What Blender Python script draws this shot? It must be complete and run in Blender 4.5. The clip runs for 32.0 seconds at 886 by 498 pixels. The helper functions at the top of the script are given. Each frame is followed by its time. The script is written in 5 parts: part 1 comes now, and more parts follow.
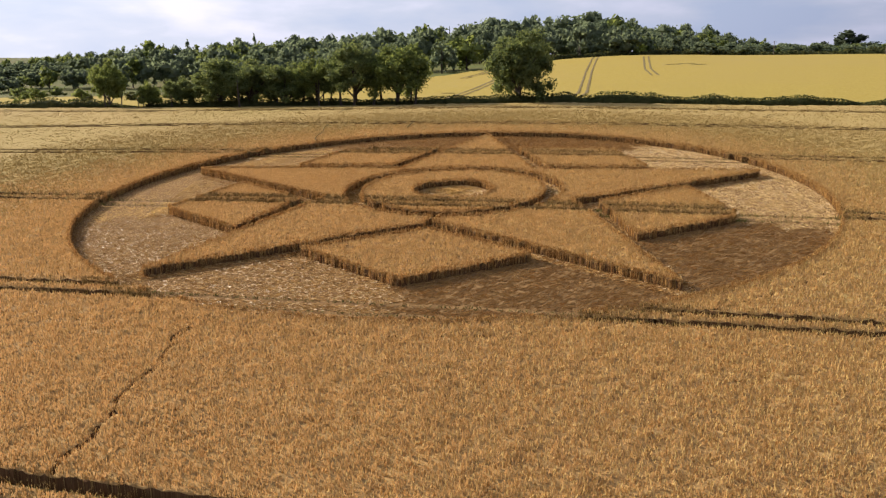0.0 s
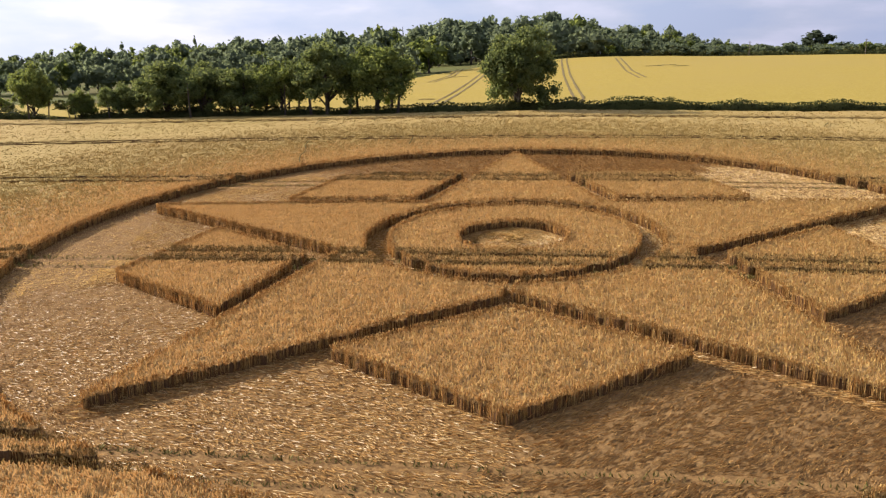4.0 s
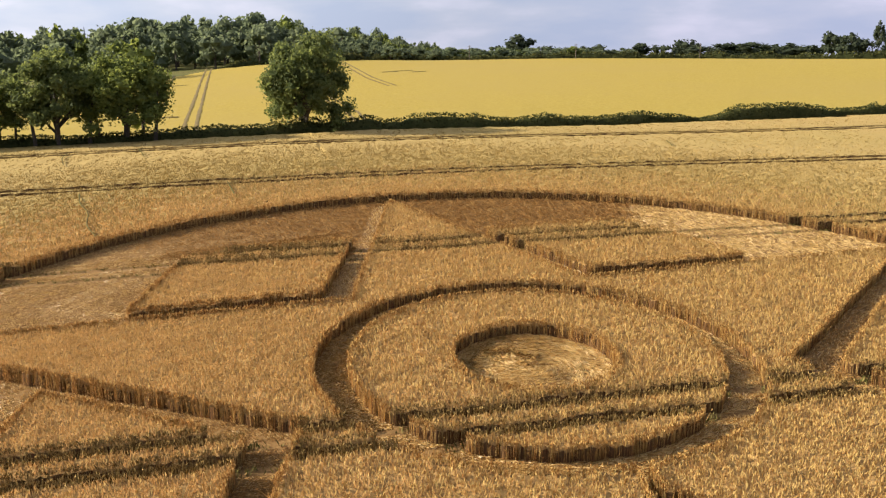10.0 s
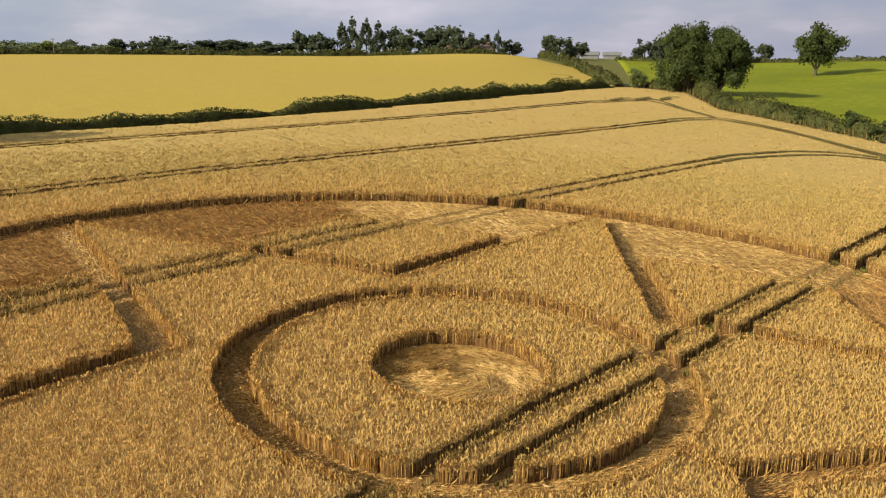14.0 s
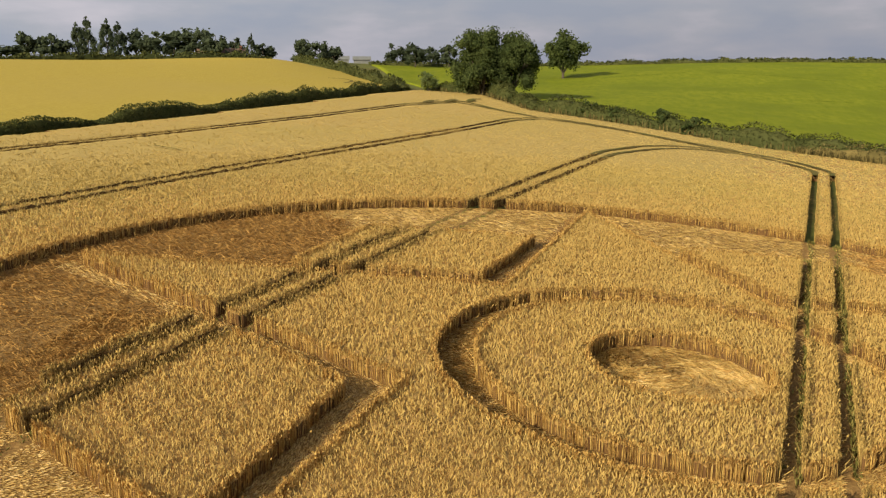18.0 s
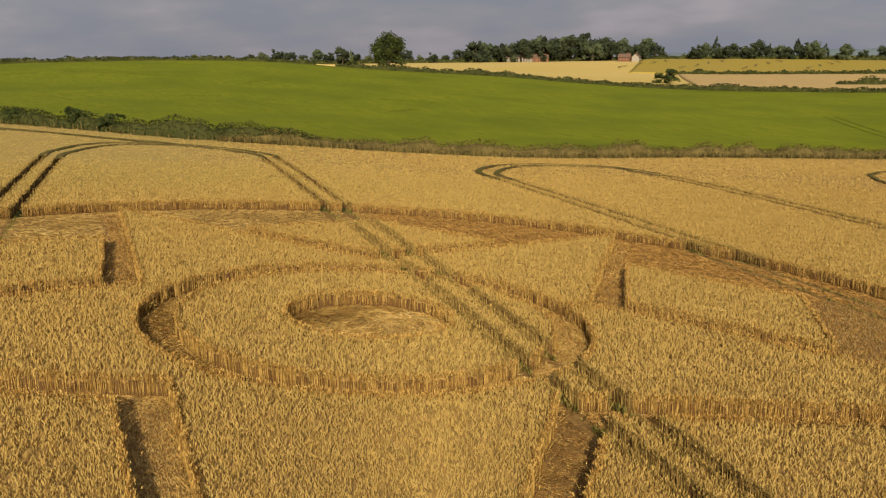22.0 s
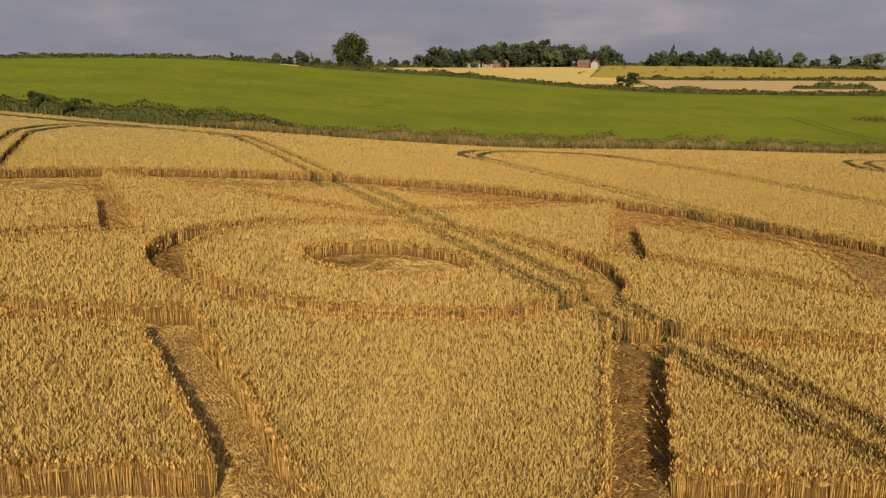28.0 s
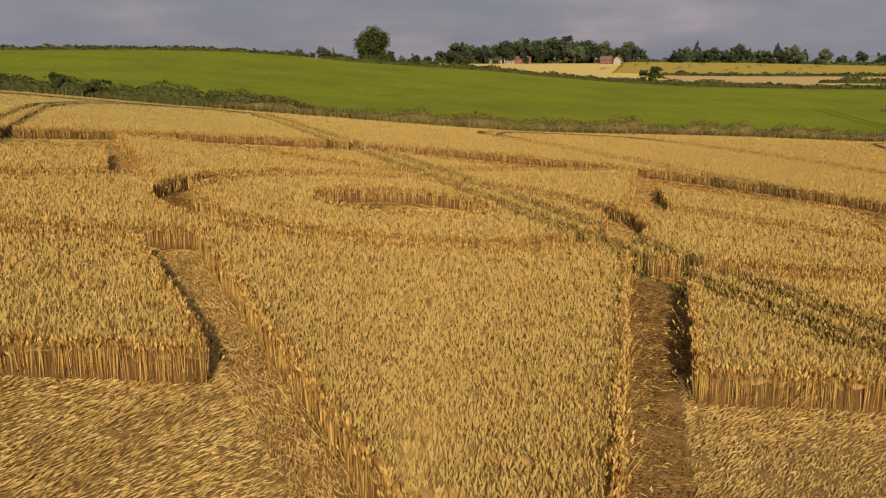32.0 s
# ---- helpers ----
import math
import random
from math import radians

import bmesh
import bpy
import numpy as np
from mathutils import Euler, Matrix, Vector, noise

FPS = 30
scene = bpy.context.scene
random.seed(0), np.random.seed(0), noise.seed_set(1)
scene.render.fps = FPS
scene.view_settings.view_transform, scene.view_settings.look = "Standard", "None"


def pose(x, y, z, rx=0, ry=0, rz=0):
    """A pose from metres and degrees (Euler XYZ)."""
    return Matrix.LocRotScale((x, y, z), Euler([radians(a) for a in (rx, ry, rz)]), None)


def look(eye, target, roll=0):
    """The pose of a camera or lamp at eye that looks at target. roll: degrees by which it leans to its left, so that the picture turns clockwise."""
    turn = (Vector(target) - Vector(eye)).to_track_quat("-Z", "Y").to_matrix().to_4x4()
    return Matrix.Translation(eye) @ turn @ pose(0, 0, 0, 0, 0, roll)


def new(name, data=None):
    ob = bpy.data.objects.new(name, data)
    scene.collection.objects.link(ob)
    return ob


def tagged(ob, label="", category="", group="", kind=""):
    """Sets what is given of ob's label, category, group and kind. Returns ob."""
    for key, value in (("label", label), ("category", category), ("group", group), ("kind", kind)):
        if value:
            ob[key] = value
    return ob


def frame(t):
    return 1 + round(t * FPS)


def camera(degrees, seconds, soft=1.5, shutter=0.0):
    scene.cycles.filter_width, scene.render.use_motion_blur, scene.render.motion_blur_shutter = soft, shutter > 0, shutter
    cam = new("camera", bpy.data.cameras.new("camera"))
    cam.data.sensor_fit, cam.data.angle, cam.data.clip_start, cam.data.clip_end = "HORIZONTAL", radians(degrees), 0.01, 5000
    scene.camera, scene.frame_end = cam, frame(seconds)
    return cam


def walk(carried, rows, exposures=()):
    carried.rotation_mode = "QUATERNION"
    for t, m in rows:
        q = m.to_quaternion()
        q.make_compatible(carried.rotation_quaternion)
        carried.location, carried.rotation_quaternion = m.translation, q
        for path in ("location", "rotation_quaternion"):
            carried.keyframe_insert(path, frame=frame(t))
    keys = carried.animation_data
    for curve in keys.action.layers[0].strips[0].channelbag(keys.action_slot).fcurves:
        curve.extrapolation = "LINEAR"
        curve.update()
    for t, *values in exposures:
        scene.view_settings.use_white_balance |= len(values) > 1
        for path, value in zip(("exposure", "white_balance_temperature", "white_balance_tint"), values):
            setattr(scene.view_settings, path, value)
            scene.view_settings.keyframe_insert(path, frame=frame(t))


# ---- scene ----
FOV = 54.0
cam = camera(FOV, 32.0, soft=1.3)
# seconds, eye, a point looked at, roll
PATH = [
    (0, (2.50, -81.29, 14.95), (1.865, -61.774, 10.634), 0.28),
    (0.5, (0.74, -78.67, 15.06), (0.017, -59.162, 10.721), 0.32),
    (1, (-1.03, -76.04, 14.75), (-1.739, -56.505, 10.539), 0.54),
    (1.5, (-2.33, -73.05, 15.03), (-2.616, -53.523, 10.720), 0.29),
    (2, (-3.42, -70.18, 15.01), (-3.483, -50.646, 10.715), 0.20),
    (2.5, (-4.39, -67.21, 14.97), (-4.242, -47.676, 10.669), 0.18),
    (3, (-5.19, -64.32, 14.89), (-4.927, -44.791, 10.577), 0.16),
    (3.5, (-5.85, -61.25, 14.73), (-5.490, -41.718, 10.437), 0.23),
    (4, (-6.34, -58.11, 14.56), (-5.638, -38.579, 10.316), 0.04),
    (4.5, (-6.67, -55.15, 14.76), (-5.225, -35.663, 10.487), 0.07),
    (6.5, (-8.66, -45.18, 15.38), (-6.325, -25.777, 11.136), 0.21),
    (7, (-9.57, -42.60, 15.52), (-7.161, -23.205, 11.293), 0.21),
    (7.5, (-10.69, -40.56, 15.67), (-8.344, -21.143, 11.466), 0.25),
    (8, (-11.96, -38.84, 15.84), (-9.500, -19.440, 11.647), 0.25),
    (8.5, (-13.42, -37.18, 15.97), (-10.590, -17.828, 11.804), 0.22),
    (9, (-14.99, -35.59, 16.10), (-11.238, -16.388, 11.937), 0.14),
    (9.5, (-16.61, -34.12, 16.24), (-11.536, -15.241, 12.022), 0.10),
    (10, (-18.53, -32.84, 16.23), (-10.950, -14.829, 11.986), -0.11),
    (10.5, (-20.26, -31.05, 16.09), (-10.321, -14.232, 11.793), -0.08),
    (11, (-22.05, -29.07, 15.80), (-10.043, -13.660, 11.509), 0.06),
    (11.5, (-23.83, -27.34, 15.74), (-10.631, -12.936, 11.435), 0.12),
    (12, (-25.43, -25.58, 15.71), (-11.384, -12.009, 11.400), 0.10),
    (12.5, (-26.77, -23.63, 15.64), (-11.894, -10.975, 11.338), -0.10),
    (13, (-27.96, -21.45, 15.65), (-12.427, -9.613, 11.346), -0.16),
    (13.5, (-29.13, -19.11, 15.65), (-13.046, -8.031, 11.367), -0.10),
    (14, (-30.23, -16.65, 15.63), (-13.628, -6.354, 11.348), 0.09),
    (14.5, (-31.17, -14.22, 15.65), (-14.179, -4.574, 11.378), 0.06),
    (16.5, (-34.62, -4.15, 15.38), (-16.313, 2.710, 11.169), 0.28),
    (17, (-35.17, -1.51, 15.29), (-16.575, 4.546, 11.100), 0.28),
    (17.5, (-35.65, 1.09, 15.18), (-16.800, 6.304, 11.018), 0.19),
    (18, (-36.01, 3.62, 15.13), (-16.952, 8.057, 10.973), 0.11),
    (18.5, (-36.36, 6.13, 15.14), (-17.197, 10.098, 11.011), 0.29),
    (19, (-36.56, 8.44, 15.06), (-17.287, 11.869, 10.948), 0.23),
    (19.5, (-36.49, 10.83, 14.82), (-17.072, 13.300, 10.720), 0.36),
    (20, (-36.59, 12.98, 14.70), (-17.052, 14.240, 10.622), 0.21),
    (20.5, (-36.61, 14.81, 14.55), (-17.026, 14.356, 10.498), 0.09),
    (21, (-36.44, 16.01, 14.43), (-17.066, 13.145, 10.369), -0.32),
    (21.5, (-35.91, 16.92, 14.15), (-17.408, 10.519, 10.056), -0.56),
    (22, (-35.64, 17.92, 14.23), (-18.533, 8.442, 10.022), -0.66),
    (22.5, (-35.16, 18.55, 14.15), (-18.328, 8.586, 9.977), -0.51),
    (23, (-34.56, 18.99, 14.07), (-17.761, 8.957, 9.932), -0.37),
    (23.5, (-34.13, 19.36, 13.93), (-17.342, 9.294, 9.822), -0.23),
    (24, (-33.81, 19.70, 13.74), (-17.051, 9.591, 9.641), -0.24),
    (24.5, (-33.62, 19.92, 13.47), (-16.879, 9.766, 9.385), -0.19),
    (25, (-33.52, 20.04, 13.11), (-16.793, 9.852, 9.043), -0.16),
    (25.5, (-33.45, 20.15, 12.83), (-16.752, 9.915, 8.766), -0.17),
    (27.5, (-33.02, 20.03, 11.30), (-16.395, 9.674, 7.266), -0.10),
    (28, (-32.98, 19.92, 10.86), (-16.340, 9.584, 6.828), -0.13),
    (28.5, (-32.88, 19.89, 10.49), (-16.277, 9.498, 6.443), -0.11),
    (29, (-32.83, 19.85, 10.13), (-16.204, 9.489, 6.097), -0.15),
    (29.5, (-32.81, 19.76, 9.77), (-16.133, 9.483, 5.741), -0.13),
    (30, (-32.78, 19.69, 9.36), (-16.099, 9.417, 5.330), -0.18),
    (30.5, (-32.75, 19.62, 8.93), (-16.069, 9.344, 4.902), -0.14),
    (31, (-32.72, 19.57, 8.57), (-16.009, 9.348, 4.540), -0.15),
    (31.5, (-32.71, 19.47, 8.37), (-15.915, 9.380, 4.340), -0.10),
    (32, (-32.62, 19.37, 8.28), (-15.736, 9.446, 4.221), -0.03),
]
EXPOSURES = [(0, 0.83, 5600, 13), (4.5, 1.03, 5600, 14), (8, 1.09, 5660, 13), (11, 1.06, 5930, 8), (14, 0.83, 6260, 4), (18, 0.65, 6500, 0), (20.4, 0.55, 6620, -2), (22.4, 0.17, 6720, 2), (25, 0.18, 6720, 4), (29, 0.20, 6720, 5), (31, 0.25, 6720, 5), (32, 0.14, 6720, 5)]
walk(cam, [(t, look(eye, target, roll)) for t, eye, target, roll in PATH], EXPOSURES)

# ---------------------------------------------------------------- light
SUN = Vector((-0.791, 0.430, 0.436)).normalized()
sun = new("sun", bpy.data.lights.new("sun", "SUN"))
sun.data.energy, sun.data.angle, sun.data.color = 5.0, radians(0.6), (1.0, 0.85, 0.64)
sun.matrix_world = look(SUN * 300, (0, 0, 0))

world = bpy.data.worlds.new("world")
scene.world = world
world.use_nodes = True
wt = world.node_tree
wt.nodes.clear()


def wnode(kind, **values):
    n = wt.nodes.new(kind)
    for key, value in values.items():
        setattr(n, key, value)
    return n


sky = wnode("ShaderNodeTexSky", sky_type="NISHITA", sun_disc=False, sun_elevation=math.asin(SUN.z), sun_rotation=math.atan2(SUN.x, SUN.y), altitude=100.0, air_density=1.2, dust_density=2.0)
w_out, w_bg = wnode("ShaderNodeOutputWorld"), wnode("ShaderNodeBackground")
w_co = wnode("ShaderNodeTexCoord")
w_map = wnode("ShaderNodeMapping")
w_map.inputs["Scale"].default_value = (1.0, 1.0, 3.6)
w_noise = wnode("ShaderNodeTexNoise")
w_noise.inputs["Scale"].default_value, w_noise.inputs["Detail"].default_value = 6.0, 6.0
w_dot = wnode("ShaderNodeVectorMath", operation="DOT_PRODUCT")
w_dot.inputs[1].default_value = SUN
w_glow = wnode("ShaderNodeValToRGB")
CLOUD = w_glow.color_ramp
CLOUD.elements[0].position, CLOUD.elements[0].color = 0.05, (4.25, 4.0, 4.75, 1)
CLOUD.elements[1].position, CLOUD.elements[1].color = 1.0, (11.2, 10.7, 10.2, 1)
for spot, tint in ((0.3, (5.2, 5.05, 5.95, 1)), (0.55, (5.1, 5.1, 5.6, 1)), (0.75, (7.2, 7.1, 7.3, 1))):
    CLOUD.elements.new(spot).color = tint
w_fit = wnode("ShaderNodeMapRange")
w_fit.inputs["From Min"].default_value = -1.0
w_scale = wnode("ShaderNodeVectorMath", operation="MULTIPLY")
w_tint = wnode("ShaderNodeValToRGB")
w_tint.color_ramp.elements[0].position, w_tint.color_ramp.elements[0].color = 0.38, (0.82, 0.87, 0.96, 1)
w_tint.color_ramp.elements[1].position, w_tint.color_ramp.elements[1].color = 0.68, (1.30, 1.20, 1.20, 1)
w_tint.color_ramp.elements.new(0.52).color = (0.97, 0.97, 1.0, 1)
# thin cloud lies low round the horizon; overhead the sky is clearer
w_sep = wnode("ShaderNodeSeparateXYZ")
w_low = wnode("ShaderNodeMapRange")
w_low.inputs["From Min"].default_value, w_low.inputs["From Max"].default_value = 0.07, 0.34
w_low.inputs["To Min"].default_value, w_low.inputs["To Max"].default_value = 0.92, 0.70
w_mix = wnode("ShaderNodeMixRGB")
wl = wt.links.new
wl(w_co.outputs["Generated"], w_map.inputs["Vector"])
wl(w_map.outputs["Vector"], w_noise.inputs["Vector"])
wl(w_noise.outputs["Fac"], w_tint.inputs["Fac"])
wl(w_co.outputs["Generated"], w_dot.inputs[0])
wl(w_dot.outputs["Value"], w_fit.inputs["Value"])
wl(w_fit.outputs["Result"], w_glow.inputs["Fac"])
wl(w_glow.outputs["Color"], w_scale.inputs[0])
wl(w_tint.outputs["Color"], w_scale.inputs[1])
wl(w_co.outputs["Generated"], w_sep.inputs[0])
wl(w_sep.outputs["Z"], w_low.inputs["Value"])
wl(w_low.outputs["Result"], w_mix.inputs["Fac"])
wl(sky.outputs["Color"], w_mix.inputs["Color1"])
wl(w_scale.outputs["Vector"], w_mix.inputs["Color2"])
wl(w_mix.outputs["Color"], w_bg.inputs["Color"])
w_bg.inputs["Strength"].default_value = 0.057
wl(w_bg.outputs["Background"], w_out.inputs["Surface"])

# ---------------------------------------------------------------- materials


def material(name, colours, scale=3.0, rough=0.75, bump=0.0, bump_scale=40.0, island=0.0, objects=0.0, stain=None, stain_scale=0.05, spec=0.25, stretch=None, translucent=0.0, coat=0.0, passing=(1, 1, 1)):
    """A node material: a ramp of colours over fine noise, broad stains, a shift for each island or object, and relief."""
    mat = bpy.data.materials.new(name)
    mat.use_nodes = True
    nt = mat.node_tree
    nodes, link = nt.nodes, nt.links.new
    bsdf = nodes["Principled BSDF"]
    bsdf.inputs["Roughness"].default_value = rough
    bsdf.inputs["Specular IOR Level"].default_value = spec
    geo = nodes.new("ShaderNodeNewGeometry")
    place = geo.outputs["Position"]
    if stretch:
        mp = nodes.new("ShaderNodeMapping")
        mp.inputs["Scale"].default_value = stretch
        link(place, mp.inputs["Vector"])
        place = mp.outputs["Vector"]
    grain = nodes.new("ShaderNodeTexNoise")
    grain.inputs["Scale"].default_value, grain.inputs["Detail"].default_value = scale, 6.0
    grain.inputs["Roughness"].default_value = 0.65
    link(place, grain.inputs["Vector"])
    value = grain.outputs["Fac"]
    if island or objects:
        add = nodes.new("ShaderNodeMath")
        add.operation = "MULTIPLY_ADD"
        source = geo.outputs["Random Per Island"] if island else nodes.new("ShaderNodeObjectInfo").outputs["Random"]
        shift = nodes.new("ShaderNodeMath")
        shift.operation = "SUBTRACT"
        link(source, shift.inputs[0])
        shift.inputs[1].default_value = 0.5
        link(shift.outputs[0], add.inputs[0])
        add.inputs[1].default_value = island or objects
        link(value, add.inputs[2])
        value = add.outputs[0]
    ramp = nodes.new("ShaderNodeValToRGB")
    ends = ramp.color_ramp.elements
    n = len(colours)
    ends[0].position, ends[1].position = 0.28, 0.72
    for k in range(1, n - 1):
        ends.new(0.28 + 0.44 * k / (n - 1))
    for e, c in zip(ends, colours):
        e.color = (*c, 1)
    link(value, ramp.inputs["Fac"])
    colour = ramp.outputs["Color"]
    if stain:
        broad = nodes.new("ShaderNodeTexNoise")
        broad.inputs["Scale"].default_value, broad.inputs["Detail"].default_value = stain_scale, 4.0
        link(geo.outputs["Position"], broad.inputs["Vector"])
        fit = nodes.new("ShaderNodeMapRange")
        fit.inputs["From Min"].default_value, fit.inputs["From Max"].default_value = 0.42, 0.68
        link(broad.outputs["Fac"], fit.inputs["Value"])
        mix = nodes.new("ShaderNodeMixRGB")
        mix.inputs["Color2"].default_value = (*stain, 1)
        link(fit.outputs["Result"], mix.inputs["Fac"])
        link(colour, mix.inputs["Color1"])
        colour = mix.outputs["Color"]
    link(colour, bsdf.inputs["Base Color"])
    if coat:
        bsdf.inputs["Coat Weight"].default_value, bsdf.inputs["Coat Roughness"].default_value = coat, 0.32
    if bump:
        fine = nodes.new("ShaderNodeTexNoise")
        fine.inputs["Scale"].default_value, fine.inputs["Detail"].default_value = bump_scale, 4.0
        link(place, fine.inputs["Vector"])
        b = nodes.new("ShaderNodeBump")
        b.inputs["Strength"].default_value, b.inputs["Distance"].default_value = min(bump * 4, 1.0), bump
        link(fine.outputs["Fac"], b.inputs["Height"])
        link(b.outputs["Normal"], bsdf.inputs["Normal"])
    if translucent:
        tr = nodes.new("ShaderNodeBsdfTranslucent")
        tone = nodes.new("ShaderNodeMixRGB")
        tone.blend_type = "MULTIPLY"
        tone.inputs["Fac"].default_value = 1.0
        tone.inputs["Color2"].default_value = (*passing, 1)
        link(colour, tone.inputs["Color1"])
        link(tone.outputs["Color"], tr.inputs["Color"])
        sh = nodes.new("ShaderNodeMixShader")
        sh.inputs["Fac"].default_value = translucent
        link(bsdf.outputs["BSDF"], sh.inputs[1])
        link(tr.outputs["BSDF"], sh.inputs[2])
        link(sh.outputs["Shader"], nodes["Material Output"].inputs["Surface"])
    return mat


EAR = material("wheat_ears", [(0.428, 0.299, 0.096), (0.516, 0.370, 0.124), (0.594, 0.440, 0.162)], scale=1.2, rough=0.7, island=0.12, stain=(0.51, 0.360, 0.120), stain_scale=0.07, translucent=0.36, passing=(1.05, 0.80, 0.90), spec=0.05)
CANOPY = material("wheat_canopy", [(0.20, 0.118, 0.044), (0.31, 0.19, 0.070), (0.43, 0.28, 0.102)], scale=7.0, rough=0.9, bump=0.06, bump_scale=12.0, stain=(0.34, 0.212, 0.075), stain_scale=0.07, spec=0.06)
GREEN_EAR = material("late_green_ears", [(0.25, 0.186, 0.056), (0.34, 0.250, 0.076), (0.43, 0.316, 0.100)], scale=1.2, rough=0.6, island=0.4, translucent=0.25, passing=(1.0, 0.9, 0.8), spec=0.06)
# ear and canopy colours that carry how the light changes across the far field
FAR_EAR = material("far_lit_ears", [(0.355, 0.250, 0.086), (0.385, 0.276, 0.097), (0.415, 0.302, 0.110)], scale=0.5, rough=0.8, island=0.10, stain=(0.372, 0.268, 0.088), stain_scale=0.03, translucent=0.08, passing=(1.0, 0.9, 0.8), spec=0.06)
FAR_CANOPY = material("far_lit_canopy", [(0.320, 0.222, 0.075), (0.355, 0.252, 0.088), (0.390, 0.282, 0.100)], scale=3.0, rough=0.9, bump=0.04, bump_scale=10.0, stain=(0.335, 0.246, 0.080), stain_scale=0.03, spec=0.06)
STALK = material("wheat_stalks", [(0.27, 0.150, 0.046), (0.45, 0.280, 0.083), (0.58, 0.39, 0.128)], scale=2.0, rough=0.55, island=0.7, translucent=0.22, passing=(1.08, 0.84, 0.85), spec=0.06)
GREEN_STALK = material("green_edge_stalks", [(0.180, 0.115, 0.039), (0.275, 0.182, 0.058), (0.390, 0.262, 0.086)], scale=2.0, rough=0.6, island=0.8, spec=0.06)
# stem browns darkened: shade between the stalks is put into this colour
SHADED_STEMS = material("shaded_inner_stems", [(0.052, 0.025, 0.011), (0.100, 0.052, 0.021), (0.168, 0.096, 0.036)], scale=14.0, rough=0.9, stretch=(1, 1, 0.08), bump=0.05, bump_scale=20.0, spec=0.06)
LAID = material("laid_straw", [(0.45, 0.294, 0.090), (0.585, 0.398, 0.130), (0.70, 0.502, 0.188)], scale=1.0, rough=0.40, island=0.2, spec=0.65, coat=0.10, translucent=0.34, passing=(1.35, 1.30, 1.32))
# browner laid straw: the sheen it lacks is put into the colour
BROWN_LAID = material("brown_laid_straw", [(0.275, 0.146, 0.046), (0.385, 0.216, 0.068), (0.49, 0.295, 0.096)], scale=1.0, rough=0.85, island=0.3, spec=0.03, translucent=0.10)
SOIL = material("straw_over_soil", [(0.128, 0.068, 0.025), (0.205, 0.117, 0.042), (0.305, 0.187, 0.069)], scale=6.0, rough=0.85, bump=0.09, bump_scale=14.0, spec=0.06)
WEED = material("green_weeds", [(0.080, 0.074, 0.019), (0.140, 0.124, 0.033), (0.23, 0.190, 0.058)], scale=1.5, rough=0.7, island=0.8, translucent=0.1, spec=0.06)
GRASS = material("rough_grass", [(0.05, 0.055, 0.015), (0.11, 0.10, 0.03), (0.22, 0.17, 0.065)], scale=1.2, rough=0.9, bump=0.1, bump_scale=3.0, stain=(0.10, 0.11, 0.03), stain_scale=0.04, spec=0.06)
GREEN = material("green_crop", [(0.112, 0.132, 0.006), (0.150, 0.166, 0.009), (0.185, 0.195, 0.014)], scale=0.5, rough=0.85, bump=0.1, bump_scale=2.5, stain=(0.112, 0.132, 0.008), stain_scale=0.035, stretch=(0.35, 1.0, 1.0), spec=0.06)
GREEN_MARK = material("green_crop_marks", [(0.075, 0.085, 0.006), (0.10, 0.115, 0.010)], scale=1.2, rough=0.9, spec=0.06)
GOLD = material("ripe_barley", [(0.265, 0.190, 0.034), (0.322, 0.238, 0.047), (0.375, 0.285, 0.065)], scale=1.5, rough=0.85, bump=0.08, bump_scale=3.0, stain=(0.318, 0.234, 0.055), stain_scale=0.015, spec=0.06)
PALE = material("pale_grain", [(0.44, 0.31, 0.10), (0.53, 0.385, 0.14), (0.60, 0.445, 0.19)], scale=0.4, rough=0.9, stain=(0.50, 0.37, 0.12), stain_scale=0.01, spec=0.06)
FALLOW = material("brown_stubble", [(0.36, 0.24, 0.11), (0.43, 0.295, 0.135), (0.50, 0.35, 0.17)], scale=0.3, rough=0.95, stain=(0.45, 0.31, 0.13), stain_scale=0.012, spec=0.06)
LEAF = material("tree_leaves", [(0.097, 0.123, 0.047), (0.133, 0.162, 0.060), (0.178, 0.204, 0.075)], scale=0.25, rough=0.65, island=0.5, translucent=0.55, passing=(1.4, 1.3, 0.95), spec=0.06)
LIGHT_LEAF = material("light_tree_leaves", [(0.100, 0.128, 0.040), (0.142, 0.172, 0.050), (0.192, 0.220, 0.066)], scale=0.25, rough=0.65, island=0.5, translucent=0.55, passing=(1.45, 1.35, 0.95), spec=0.06)
LIME_LEAF = material("yellow_green_leaves", [(0.12, 0.15, 0.02), (0.22, 0.26, 0.03), (0.32, 0.36, 0.06)], scale=0.4, rough=0.65, island=0.5)
# paler, bluer leaves: the haze of distance is put into their colour
HAZE_LEAF = material("hazed_tree_leaves", [(0.114, 0.141, 0.084), (0.137, 0.164, 0.094), (0.162, 0.187, 0.104)], scale=0.06, rough=0.75, island=0.4, translucent=0.55, passing=(1.4, 1.35, 1.15), spec=0.06)
# copy of the tree leaves with shade put into the colour, for sun-facing crowns
DIM_LEAF = material("dimmed_tree_leaves", [(0.046, 0.062, 0.022), (0.068, 0.088, 0.030), (0.098, 0.118, 0.040)], scale=0.25, rough=0.65, island=0.5, translucent=0.5, passing=(1.35, 1.3, 0.95), spec=0.06)
# far leaves with the same shade in the colour, the haze tint kept
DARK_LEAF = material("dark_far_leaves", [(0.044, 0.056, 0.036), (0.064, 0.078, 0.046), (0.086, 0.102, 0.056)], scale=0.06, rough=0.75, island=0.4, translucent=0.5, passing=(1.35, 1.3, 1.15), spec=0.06)
